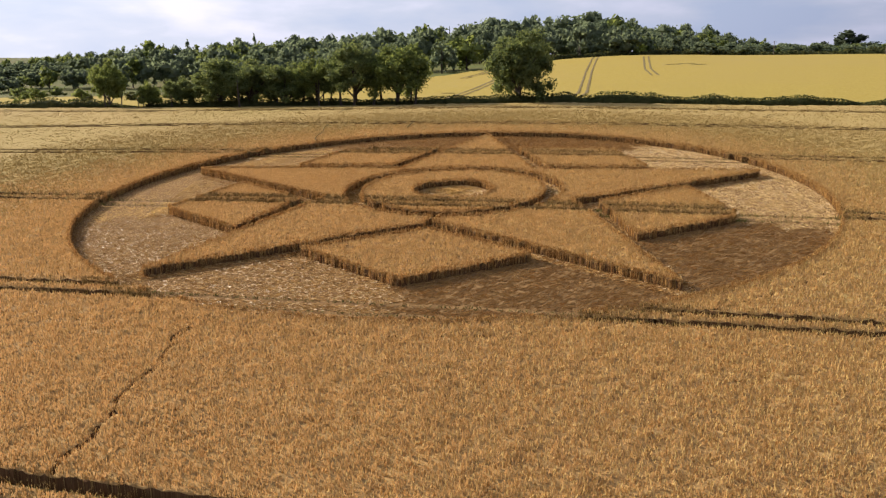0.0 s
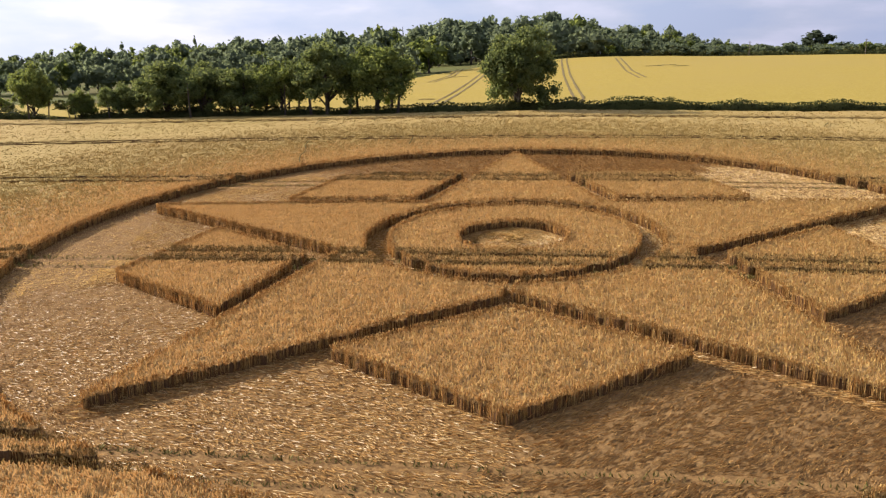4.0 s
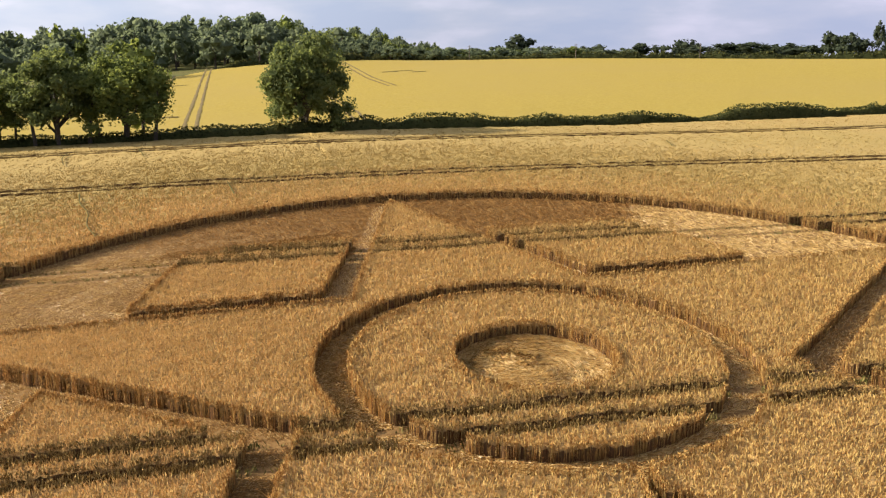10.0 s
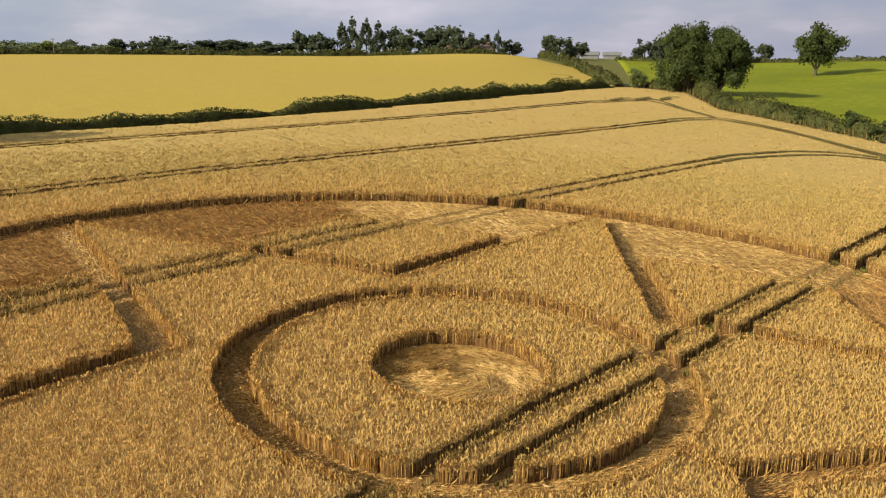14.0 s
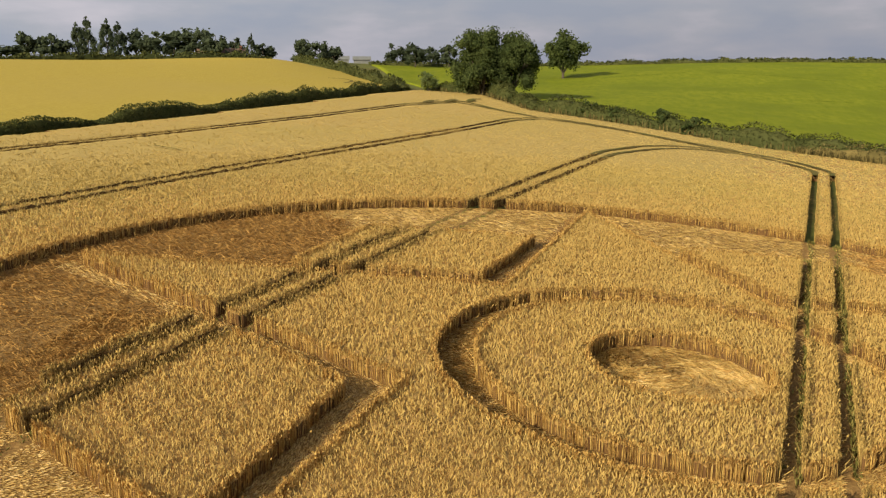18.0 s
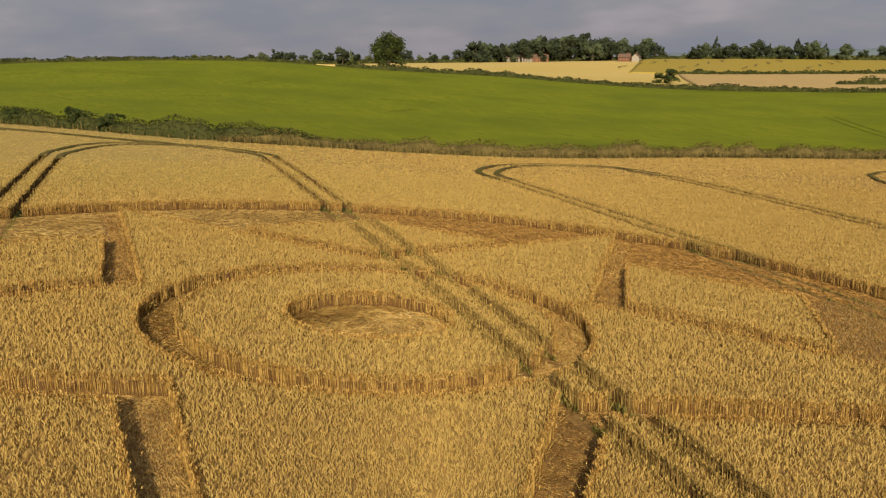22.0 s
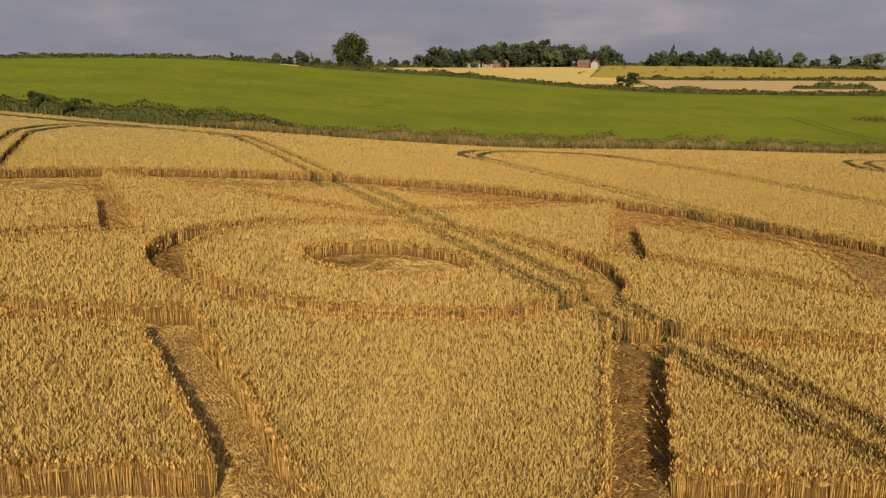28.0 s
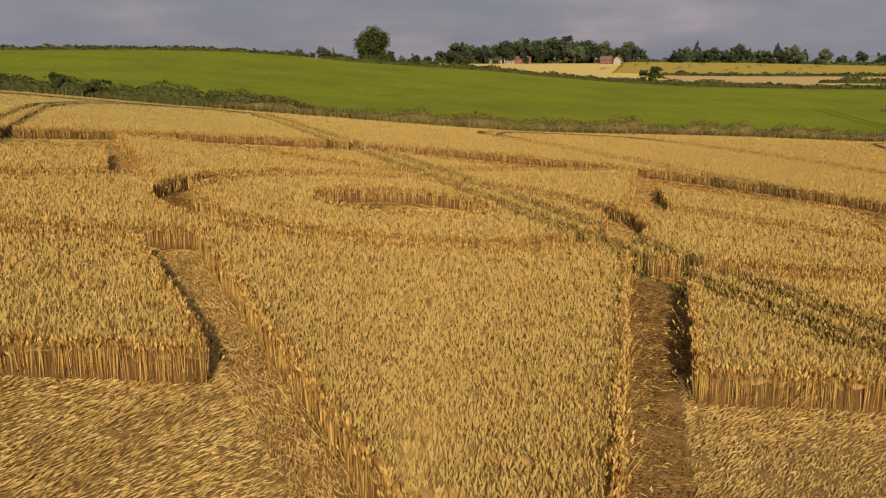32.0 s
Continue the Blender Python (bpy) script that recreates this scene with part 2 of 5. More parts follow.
HEDGE = material("hedge_leaves", [(0.044, 0.051, 0.018), (0.075, 0.083, 0.027), (0.114, 0.117, 0.041)], scale=0.3, rough=0.75, island=0.6, translucent=0.45, passing=(1.3, 1.15, 0.9), spec=0.06)
DRY = material("dry_hedge_grass", [(0.050, 0.041, 0.015), (0.098, 0.076, 0.027), (0.165, 0.122, 0.045)], scale=0.3, rough=0.85, island=0.7, spec=0.06)
BARK = material("bark", [(0.035, 0.028, 0.02), (0.07, 0.055, 0.04), (0.12, 0.10, 0.075)], scale=4.0, rough=0.9, bump=0.04, bump_scale=12.0)
BRICK = material("red_brick", [(0.14, 0.062, 0.04), (0.20, 0.09, 0.055), (0.25, 0.12, 0.08)], scale=3.0, rough=0.85)
TILE = material("roof_tiles", [(0.095, 0.062, 0.048), (0.14, 0.085, 0.064), (0.18, 0.115, 0.09)], scale=2.0, rough=0.8)
RENDERED = material("white_render", [(0.24, 0.21, 0.18), (0.30, 0.265, 0.23), (0.35, 0.31, 0.27)], scale=1.0, rough=0.8)
PANE = material("window_glass", [(0.03, 0.035, 0.04), (0.05, 0.055, 0.06)], scale=1.0, rough=0.15, spec=0.6)
SHEET = material("pale_barn_sheeting", [(0.12, 0.12, 0.12), (0.17, 0.17, 0.165)], scale=0.5, rough=0.6)
WOOD = material("pole_wood", [(0.10, 0.08, 0.06), (0.18, 0.15, 0.12)], scale=3.0, rough=0.9)
# the blue-grey of far haze is put into the hills' base colour
HILL = material("hazed_woodland", [(0.13, 0.16, 0.19), (0.17, 0.20, 0.23)], scale=0.004, rough=1.0, spec=0.0)

# ---------------------------------------------------------------- mesh helpers
rng = np.random.default_rng(7)


def shape(name, verts, faces, mat, parent=None, smooth=False):
    """One mesh object from arrays of vertices and of equally long faces."""
    verts, faces = np.asarray(verts, np.float32), np.asarray(faces, np.int32)
    me = bpy.data.meshes.new(name)
    n = faces.shape[1]
    me.vertices.add(len(verts))
    me.vertices.foreach_set("co", verts.ravel())
    me.loops.add(faces.size)
    me.loops.foreach_set("vertex_index", faces.ravel())
    me.polygons.add(len(faces))
    me.polygons.foreach_set("loop_start", np.arange(len(faces), dtype=np.int32) * n)
    if smooth:
        me.polygons.foreach_set("use_smooth", np.ones(len(faces), bool))
    me.materials.append(mat)
    me.update(calc_edges=True)
    ob = new(name, me)
    if parent:
        ob.parent = parent
    return ob


def part(name, bm, mat, parent, label=""):
    me = bpy.data.meshes.new(name)
    bm.normal_update()
    bm.to_mesh(me)
    bm.free()
    me.materials.append(mat)
    ob = new(name, me)
    ob.parent = parent
    return tagged(ob, label)


def spikes(base, top, width, fold=0.5, turn=None):
    """Folded leaf-like diamonds from base to top: vertices and triangles."""
    n = len(base)
    axis = top - base
    side = np.cross(axis, rng.normal(size=(n, 3)) if turn is None else turn)
    side /= np.linalg.norm(side, axis=1, keepdims=True) + 1e-9
    out = np.cross(side, axis)
    out /= np.linalg.norm(out, axis=1, keepdims=True) + 1e-9
    mid = base + axis * 0.55 + out * (fold * width)[:, None]
    a, b = mid - side * width[:, None] / 2, mid + side * width[:, None] / 2
    verts = np.stack([base, a, top, b], 1).reshape(-1, 3)
    k = np.arange(n)[:, None] * 4
    return verts, np.concatenate([k + [0, 2, 1], k + [0, 3, 2]])


def leaves(points, normals, size, spread=0.7):
    """Loose leaf clumps: bent quads at the points, roughly facing along the normals."""
    n = len(points)
    z = normals + rng.normal(size=(n, 3)) * spread
    z /= np.linalg.norm(z, axis=1, keepdims=True) + 1e-9
    x = np.cross(z, rng.normal(size=(n, 3)))
    x /= np.linalg.norm(x, axis=1, keepdims=True) + 1e-9
    y = np.cross(z, x)
    s = size * rng.uniform(0.6, 1.35, (n, 1))
    corners = [-x * s * rng.uniform(0.5, 1, (n, 1)), -y * s * rng.uniform(0.3, 0.8, (n, 1)) + z * s * 0.25, x * s * rng.uniform(0.5, 1, (n, 1)), y * s * rng.uniform(0.3, 0.8, (n, 1)) + z * s * 0.15]
    verts = np.stack([points + c for c in corners], 1).reshape(-1, 3)
    return verts, np.arange(4 * n).reshape(-1, 4)


# ---------------------------------------------------------------- lie of the land
CX, CY = 0.756, 1.766
R_OUT, R_IN, R_RING, R_DISC, R_TIP, R_NOTCH, PHASE = 34.3, 3.9, 10.5, 8.75, 31.9, 12.0, radians(83.05)
TH = radians(-10.07)
DU, DN = np.array([math.cos(TH), math.sin(TH)]), np.array([-math.sin(TH), math.cos(TH)])


def near_slope(x, y):
    return 1.727 + 0.02912 * x + 0.07594 * y + 1e-3 * (-0.172 * x * x + 0.082 * x * y + -0.090 * y * y)


EDGE = np.array([  # heights along the hedges and tramlines of the field
    (10.9, 88.6, 6), (57.7, 81.7, 6.2), (-15.9, 91.7, 5.1), (-61.5, 98.8, 4), (-104.2, 104.5, 3.2), (98.4, 75.1, 6.8), (185.6, 63.3, 8),
    (168, 40.2, 7.4), (143, 26.7, 5.6), (122, 5.2, 4.2), (105.8, -13.2, 2.3), (95.1, -40, -0.2), (91.3, -68.5, -2.8), (80.3, -153.1, -7.3),
    (62.3, -69.9, -2.3), (34.6, -64.1, -2), (15, -59.6, -2.2), (-16.9, -49.8, -2.2), (41.7, -91.6, -2.6), (65.6, 36.7, 5.2), (-38.3, 53.5, 3.9), (73, 9.4, 3.7), (71.6, -17.2, 1.9),
    (0, -88, -4.1), (-60, -70, -4.6), (-90, 0, -1.6)], float)
FAR = np.array([  # heights of the country round it
    (363.9, 0.4, 15), (354.3, -63.5, 15.6), (338.3, -110.2, 14.2), (329, -145.7, 11.1), (299.7, -199.3, 6.9), (262.6, -247.4, 1.7), (240.8, -286.5, 0.2), (188.8, -322.5, -0.6), (168, -337, -0.7),
    (269.2, 102.4, 10.5), (260.1, 131.9, 16), (235.2, 174.3, 15.8), (195.1, 218.4, 15.9), (147.3, 256.2, 16.1), (109.5, 276.5, 15.5), (60.7, 276.9, 14.9), (30.2, 282.7, 12.7), (-3.7, 230.1, 8.4), (-87.1, 174.6, 3.1),
    (-164.2, 379.1, 7.7), (-15.7, 419.8, 11.7), (72.2, 423.6, 18.1), (176.1, 376.9, 15.8), (332.3, 308.5, 14.7), (418.5, 164.2, 15.8), (599.9, -2.3, 12.7),
    (714.1, -478.8, 13), (621, -600.6, 13.6), (537.3, -659.7, 11.8), (431.9, -748.7, 8.8), (465.3, -465.6, 2.8), (381.9, -519.4, 2.1), (308.7, -572.8, 1.9), (589.8, -386.2, 9), (391.9, -291.4, 4.1), (-300, 200, -1), (-250, -200, -8.1), (0, -350, -10.1)], float)
ring = [(r * math.cos(a), r * math.sin(a)) for r, n in ((0, 1), (18, 6), (36, 10)) for a in np.arange(n) * 2 * math.pi / n]
NEAR = np.array([(CX + x, CY + y, near_slope(CX + x, CY + y)) for x, y in ring])
ALL = np.concatenate([NEAR, EDGE, FAR, [(3000 * math.cos(a), 3000 * math.sin(a), 4.0) for a in np.arange(10) * math.pi / 5]])
KNOT = ALL[:, :2] / 100


def bend(d2):
    return 0.5 * d2 * np.log(d2 + 1e-9)


n_k = len(KNOT)
lhs = np.zeros((n_k + 3, n_k + 3))
lhs[:n_k, :n_k] = bend(((KNOT[:, None] - KNOT[None]) ** 2).sum(-1)) + np.diag(np.r_[np.full(len(NEAR), 1e-4), np.full(n_k - len(NEAR), 4e-3)])
lhs[:n_k, n_k] = lhs[n_k, :n_k] = 1
lhs[:n_k, n_k + 1 :] = KNOT
lhs[n_k + 1 :, :n_k] = KNOT.T
WEIGHT = np.linalg.solve(lhs, np.r_[ALL[:, 2], 0, 0, 0])


def land(x, y):
    """Height of the ground."""
    p = np.stack([np.ravel(x), np.ravel(y)], 1) / 100.0
    out = np.empty(len(p))
    for k in range(0, len(p), 20000):
        q = p[k : k + 20000]
        out[k : k + 20000] = bend(((q[:, None] - KNOT[None]) ** 2).sum(-1)) @ WEIGHT[:n_k] + WEIGHT[n_k] + q @ WEIGHT[n_k + 1 :]
    return out.reshape(np.shape(x))


STEP = 1.6
gu, gv = np.meshgrid(np.arange(-160, 260.1, STEP), np.arange(-170, 180.1, STEP))
LOOKUP = land(gu, gv)


def ground_z(x, y):
    """The same from a table, for the many small things near the camera."""
    fx, fy = (np.asarray(x) + 160) / STEP, (np.asarray(y) + 170) / STEP
    i, j = np.clip(fx.astype(int), 0, LOOKUP.shape[1] - 2), np.clip(fy.astype(int), 0, LOOKUP.shape[0] - 2)
    a, b = fx - i, fy - j
    return (LOOKUP[j, i] * (1 - a) + LOOKUP[j, i + 1] * a) * (1 - b) + (LOOKUP[j + 1, i] * (1 - a) + LOOKUP[j + 1, i + 1] * a) * b


def at(x, y):
    return float(land(np.array([x]), np.array([y]))[0])


# the ground: one sheet to the horizon
rr = np.concatenate([np.arange(2, 120, 4), np.geomspace(120, 4000, 60)])
aa = np.arange(160) * 2 * math.pi / 160
gr, ga = np.meshgrid(rr, aa, indexing="ij")
gx, gy = CX + gr * np.cos(ga), CY + gr * np.sin(ga)
gverts = np.stack([gx, gy, land(gx, gy) - 0.06], -1).reshape(-1, 3)
i, j = np.meshgrid(np.arange(len(rr) - 1), np.arange(160), indexing="ij")
gf = np.stack([i * 160 + j, (i + 1) * 160 + j, (i + 1) * 160 + (j + 1) % 160, i * 160 + (j + 1) % 160], -1).reshape(-1, 4)
ground = tagged(shape("ground", gverts, gf, GRASS, smooth=True), "rough grass and soil rolling to the horizon", "ground", kind="structure")

# ---------------------------------------------------------------- plan of the formation
TRACKS = [22.15, 20.3, -2.85, -4.7, -28.1, -29.95, 47, 45.15, -54.2, -56.05, -80.3, -82.1, 74.2, 72.3]
TRACK_HALF = 0.39


def half_width(t):
    """Half the width of a wheel track; those far from the circle are worn wider."""
    return TRACK_HALF if abs(t) < 40 else 0.52



def polar(r, a):
    return np.array([r * math.cos(PHASE + radians(a)), r * math.sin(PHASE + radians(a))])


def sd_poly(px, py, pts):
    """Signed distance to a polygon, negative inside."""
    d = np.full(np.shape(px), 1e9)
    inside = np.ones(np.shape(px))
    n = len(pts)
    for k in range(n):
        (ax, ay), (bx, by) = pts[k], pts[k - 1]
        ex, ey, wx, wy = bx - ax, by - ay, px - ax, py - ay
        h = np.clip((wx * ex + wy * ey) / (ex * ex + ey * ey), 0, 1)
        d = np.minimum(d, (wx - ex * h) ** 2 + (wy - ey * h) ** 2)
        c1, c2, c3 = py >= ay, py < by, ex * wy > ey * wx
        inside = np.where((c1 & c2 & c3) | (~c1 & ~c2 & ~c3), -inside, inside)
    return inside * np.sqrt(d)


STAR = [polar(R_TIP if k % 2 == 0 else R_NOTCH, 36 * k) for k in range(10)]
RHOMBI = []
for k in range(5):
    axis = 36 + 72 * k
    u0, u1 = polar(1, axis), polar(1, axis + 90)
    RHOMBI.append([u0 * 14.45, u0 * 20.3 + u1 * 8.75, u0 * 26.6, u0 * 20.3 - u1 * 8.75])
NECK = (polar(9.9, 180.5), polar(13.2, 178.5))


def shapes_sd(x, y):
    """Signed distances to the standing crop of the star, the disc, the five rhombi and the field round them."""
    px, py = x - CX, y - CY
    r = np.hypot(px, py)
    wob = 0.07 * np.sin(px * 5.1 + 1.7 * np.sin(py * 3.3)) * np.sin(py * 4.7 + 1.3 * np.sin(px * 2.9))
    star = np.maximum(sd_poly(px, py, STAR), R_RING - r)
    (ax, ay), (bx, by) = NECK
    ex, ey = bx - ax, by - ay
    h = np.clip(((px - ax) * ex + (py - ay) * ey) / (ex * ex + ey * ey), 0, 1)
    star = np.maximum(star, 0.33 - np.hypot(px - ax - ex * h, py - ay - ey * h))
    disc = np.maximum(r - R_DISC, R_IN - r)
    out = [star, disc] + [sd_poly(px, py, q) for q in RHOMBI] + [R_OUT - r]
    v = x * DN[0] + y * DN[1]
    gap = np.full(np.shape(px), -1e9)
    for t in TRACKS:
        gap = np.maximum(gap, TRACK_HALF - np.abs(v - t))
    return [np.maximum(s + wob, gap) for s in out]


NAMES = ["wheat_star", "wheat_ring"] + ["wheat_rhombus"] * 5 + ["wheat_field"]
LABELS = ["five-armed star of standing ripe golden wheat", "broad round ring of standing wheat inside the star"] + ["rhombus-shaped block of standing golden wheat between two arms"] * 5 + ["ripe golden wheat standing round the crop circle"]
CROP = 0.84

CELL, HALF = 0.19, 36.67
m = int(2 * HALF / CELL) + 1
cu, cv = np.meshgrid((np.arange(m) - m // 2) * CELL, (np.arange(m) - m // 2) * CELL, indexing="ij")
fx, fy = CX + cu * DU[0] + cv * DN[0], CY + cu * DU[1] + cv * DN[1]
fx, fy = fx + rng.uniform(-0.03, 0.03, fx.shape), fy + rng.uniform(-0.03, 0.03, fy.shape)
rad = np.hypot(fx - CX, fy - CY)
clip_r = 36.4
pull = np.abs(rad - clip_r) < CELL * 0.75
scale_r = np.where(pull, clip_r / np.maximum(rad, 0.1), 1)
fx, fy = CX + (fx - CX) * scale_r, CY + (fy - CY) * scale_r
crop_things = []


def grid_faces(ok, m0, m1):
    a, b = np.meshgrid(np.arange(m0 - 1), np.arange(m1 - 1), indexing="ij")
    f = np.stack([a * m1 + b, (a + 1) * m1 + b, (a + 1) * m1 + b + 1, a * m1 + b + 1], -1).reshape(-1, 4)
    return f[ok.ravel()[f].all(1)]


def crop_block(name, label, X, Y, faces, parent_kind="", rough=0.10):
    """A block of standing crop: an uneven top and upright sides down to the ground."""
    used, inv = np.unique(faces, return_inverse=True)
    faces = inv.reshape(-1, 4)
    x, y = X.ravel()[used], Y.ravel()[used]
    z0 = ground_z(x, y)
    lump = 0.05 * np.sin(x * 1.9 + np.sin(y * 1.3) * 2) * np.sin(y * 2.3 + np.sin(x * 0.9) * 2)
    d = np.hypot(x - CX, y - CY)
    share = far_share(x, y)
    z1 = z0 + CROP - 0.27 + 0.09 * share + lump + rng.uniform(-rough, rough, len(x)) * np.clip(1.0 - (d - 48) / 40, 0.3, 1.0)
    n = len(x)
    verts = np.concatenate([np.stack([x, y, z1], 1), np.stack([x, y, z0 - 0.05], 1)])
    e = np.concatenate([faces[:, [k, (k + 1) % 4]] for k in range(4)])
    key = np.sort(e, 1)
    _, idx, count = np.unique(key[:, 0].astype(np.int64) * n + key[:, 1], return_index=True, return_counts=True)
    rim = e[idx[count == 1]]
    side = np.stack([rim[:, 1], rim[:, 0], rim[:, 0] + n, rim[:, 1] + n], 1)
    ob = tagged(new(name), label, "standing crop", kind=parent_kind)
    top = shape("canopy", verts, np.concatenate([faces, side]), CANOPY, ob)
    # side faces take the stem colour that carries the shade behind the stalks
    top.data.materials.append(SHADED_STEMS)
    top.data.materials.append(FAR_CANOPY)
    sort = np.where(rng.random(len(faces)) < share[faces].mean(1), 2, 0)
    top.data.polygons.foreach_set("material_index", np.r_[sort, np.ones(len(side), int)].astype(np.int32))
    p, q = np.stack([x, y], 1)[rim[:, 0]], np.stack([x, y], 1)[rim[:, 1]]
    return ob, p, q


def stalk_wall(ob, p, q, per_metre, rows=2, mat=None):
    """Upright stalks along the cut edges of a block."""
    d = q - p
    length = np.hypot(d[:, 0], d[:, 1])
    out = np.stack([d[:, 1], -d[:, 0]], 1) / np.maximum(length, 1e-6)[:, None]
    m_xy = (p + q) / 2
    tuft = 0.6 + 0.8 * (np.sin(m_xy[:, 0] * 7.3 + 2 * np.sin(m_xy[:, 1] * 5.1)) * np.sin(m_xy[:, 1] * 6.7 + np.sin(m_xy[:, 0] * 4.3)) > -0.12)
    close = np.clip(1.7 - np.hypot(m_xy[:, 0] + 26, m_xy[:, 1] - 13) / 16, 0, 1)
    count = rng.poisson(length * per_metre * rows * tuft * (1 + 1.1 * close))
    k = np.repeat(np.arange(len(p)), count)
    xy = p[k] + d[k] * rng.random((len(k), 1)) + out[k] * rng.uniform(-0.05, 0.06, (len(k), 1))
    z = ground_z(xy[:, 0], xy[:, 1])
    tall = rng.uniform(0.72, 0.95, len(k))
    base = np.column_stack([xy, z - 0.03])
    lean = rng.normal(size=(len(k), 2)) * 0.035 + out[k] * rng.uniform(-0.05, 0.04, (len(k), 1))
    bent = rng.random(len(k)) < 0.03
    lean = np.where(bent[:, None], lean + out[k] * rng.uniform(0.12, 0.5, (len(k), 1)) + rng.normal(size=(len(k), 2)) * 0.12, lean)
    tall = np.where(bent, tall * rng.uniform(0.45, 0.85, len(k)), tall)
    top = np.column_stack([xy + lean, z + tall])
    w = rng.uniform(0.016, 0.036, len(k)) * (1 - 0.35 * close[k])
    v1, f1 = spikes(base, top, w, 0.4)
    ear = top + np.column_stack([rng.normal(size=(len(k), 2)) * 0.035, rng.uniform(0.02, 0.08, len(k))])
    v2, f2 = spikes(top - (top - base) * 0.10, ear, rng.uniform(0.036, 0.06, len(k)), 0.5)
    tagged(shape("stalk_fringe", np.concatenate([v1, v2]), np.concatenate([f1, f2 + len(v1)]), mat or STALK, ob), kind="stuff")


def plan_v(x, y):
    """Distance across the tramlines; the southern pair runs a little aslant to the others."""
    u, v = x * DU[0] + y * DU[1], x * DN[0] + y * DN[1]
    return v - aslant(u, v)


def aslant(u, v):
    return 2.2 * np.clip((58 - u) / 60, 0, 1.5) * np.clip((v + 64) / 5, 0, 1) * np.clip((-43 - v) / 5, 0, 1)


def far_share(x, y):
    """Share of far colours, which carry the light's change towards the far hedges."""
    return np.clip((np.hypot(x - CX, y - CY) - 34) / 16, 0, 1) * np.clip((x * DN[0] + y * DN[1] + 30) / 40, 0, 1)


def beside_track(p):
    v = plan_v(p[:, 0], p[:, 1])
    return np.min(np.abs(v[:, None] - np.array(TRACKS)[None]), 1) < 0.55


def along(pts, n):
    pts = np.asarray(pts, float)
    d = np.r_[0, np.cumsum(np.hypot(*np.diff(pts, axis=0).T))]
    s = np.linspace(0, d[-1], n)
    return np.stack([np.interp(s, d, pts[:, 0]), np.interp(s, d, pts[:, 1])], 1)


def smooth_line(pts, n=40):
    """A line through the points with rounded corners."""
    p = along(pts, n)
    for _ in range(10):
        p[1:-1] = (p[:-2] + 2 * p[1:-1] + p[2:]) / 4
    return p


def on_track(t, x):
    """The point of wheel track t at the given x."""
    u = (x - t * DN[0]) / DU[0]
    return u * DU[0] + t * DN[0], u * DU[1] + t * DN[1]


# pairs of wheel tracks swing round along the headland into the next pair
BENDS = [
    [on_track(22.15, 70.5), on_track(22.15, 76), (86, 4.7), (91.3, 0.2), (92.1, -5.4), (89.4, -11.6), (83.7, -15.8), on_track(-4.7, 76), on_track(-4.7, 71)],
    [on_track(20.3, 67.5), on_track(20.3, 74), (83.3, 3.1), (88.5, -1), (89.5, -5.9), (87, -10.6), (81.7, -13.8), on_track(-2.85, 75), on_track(-2.85, 70)],
    [on_track(-28.1, 50.5), on_track(-28.1, 58), (63.9, -43.3), (69.8, -49.9), (72.9, -59), (70.4, -65.5), (65.3, -69.1), on_track(-54.2, 60), on_track(-54.2, 52)],
    [on_track(-29.95, 48.5), on_track(-29.95, 56), (61.9, -45.1), (67.3, -50.8), (70.1, -59), (68, -64.5), (64.3, -68.1), on_track(-56.05, 61), on_track(-56.05, 54)],
    [on_track(47, 108.5), on_track(47, 115), (122.5, 22.2), (116.5, 14.6), (107.5, 5.7), (98.4, -2.4), (92.8, -8.9)],
    [on_track(45.15, 106.5), on_track(45.15, 112), (119.5, 21.6), (114, 14), (105.5, 4.9), (96.4, -2.9), (90.8, -9.4)],
    [on_track(74.2, 131.5), (142.8, 46.9), (148.9, 43), (142.9, 37.9), (134, 31.8), (124, 24.2)],
    [on_track(72.3, 129.5), (139.8, 45.8), (144.9, 42.6), (139.9, 37.3), (132, 31), (122, 23)],
    [on_track(-80.3, 33.5), (36.4, -88.4), (42, -94.1), (46.3, -102.8), (47.9, -113.9)],
    [on_track(-82.1, 32.5), (34.4, -90.2), (39.6, -95.5), (43.9, -103.7), (45.5, -113.9)],
]
ENDS = [72, 69, 71, 73, 52, 50, 110, 108, 53, 55, 35, 34, 133, 131]  # where each wheel track begins to swing along the headland
BEND_LINES = np.concatenate([smooth_line(pts, 70) for pts in BENDS])


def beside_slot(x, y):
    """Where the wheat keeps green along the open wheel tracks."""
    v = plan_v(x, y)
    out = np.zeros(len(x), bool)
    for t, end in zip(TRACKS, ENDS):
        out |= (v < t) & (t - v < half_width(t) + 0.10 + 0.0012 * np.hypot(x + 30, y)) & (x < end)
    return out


def on_bend(x, y):
    out = np.zeros(len(x), bool)
    far = np.flatnonzero((x > 30) & (np.hypot(x - CX, y - CY) > clip_r))
    for k in range(0, len(far), 20000):
        q = far[k : k + 20000]
        out[q] = (np.hypot(x[q, None] - BEND_LINES[None, :, 0], y[q, None] - BEND_LINES[None, :, 1]) < 0.5).any(1)
    return out


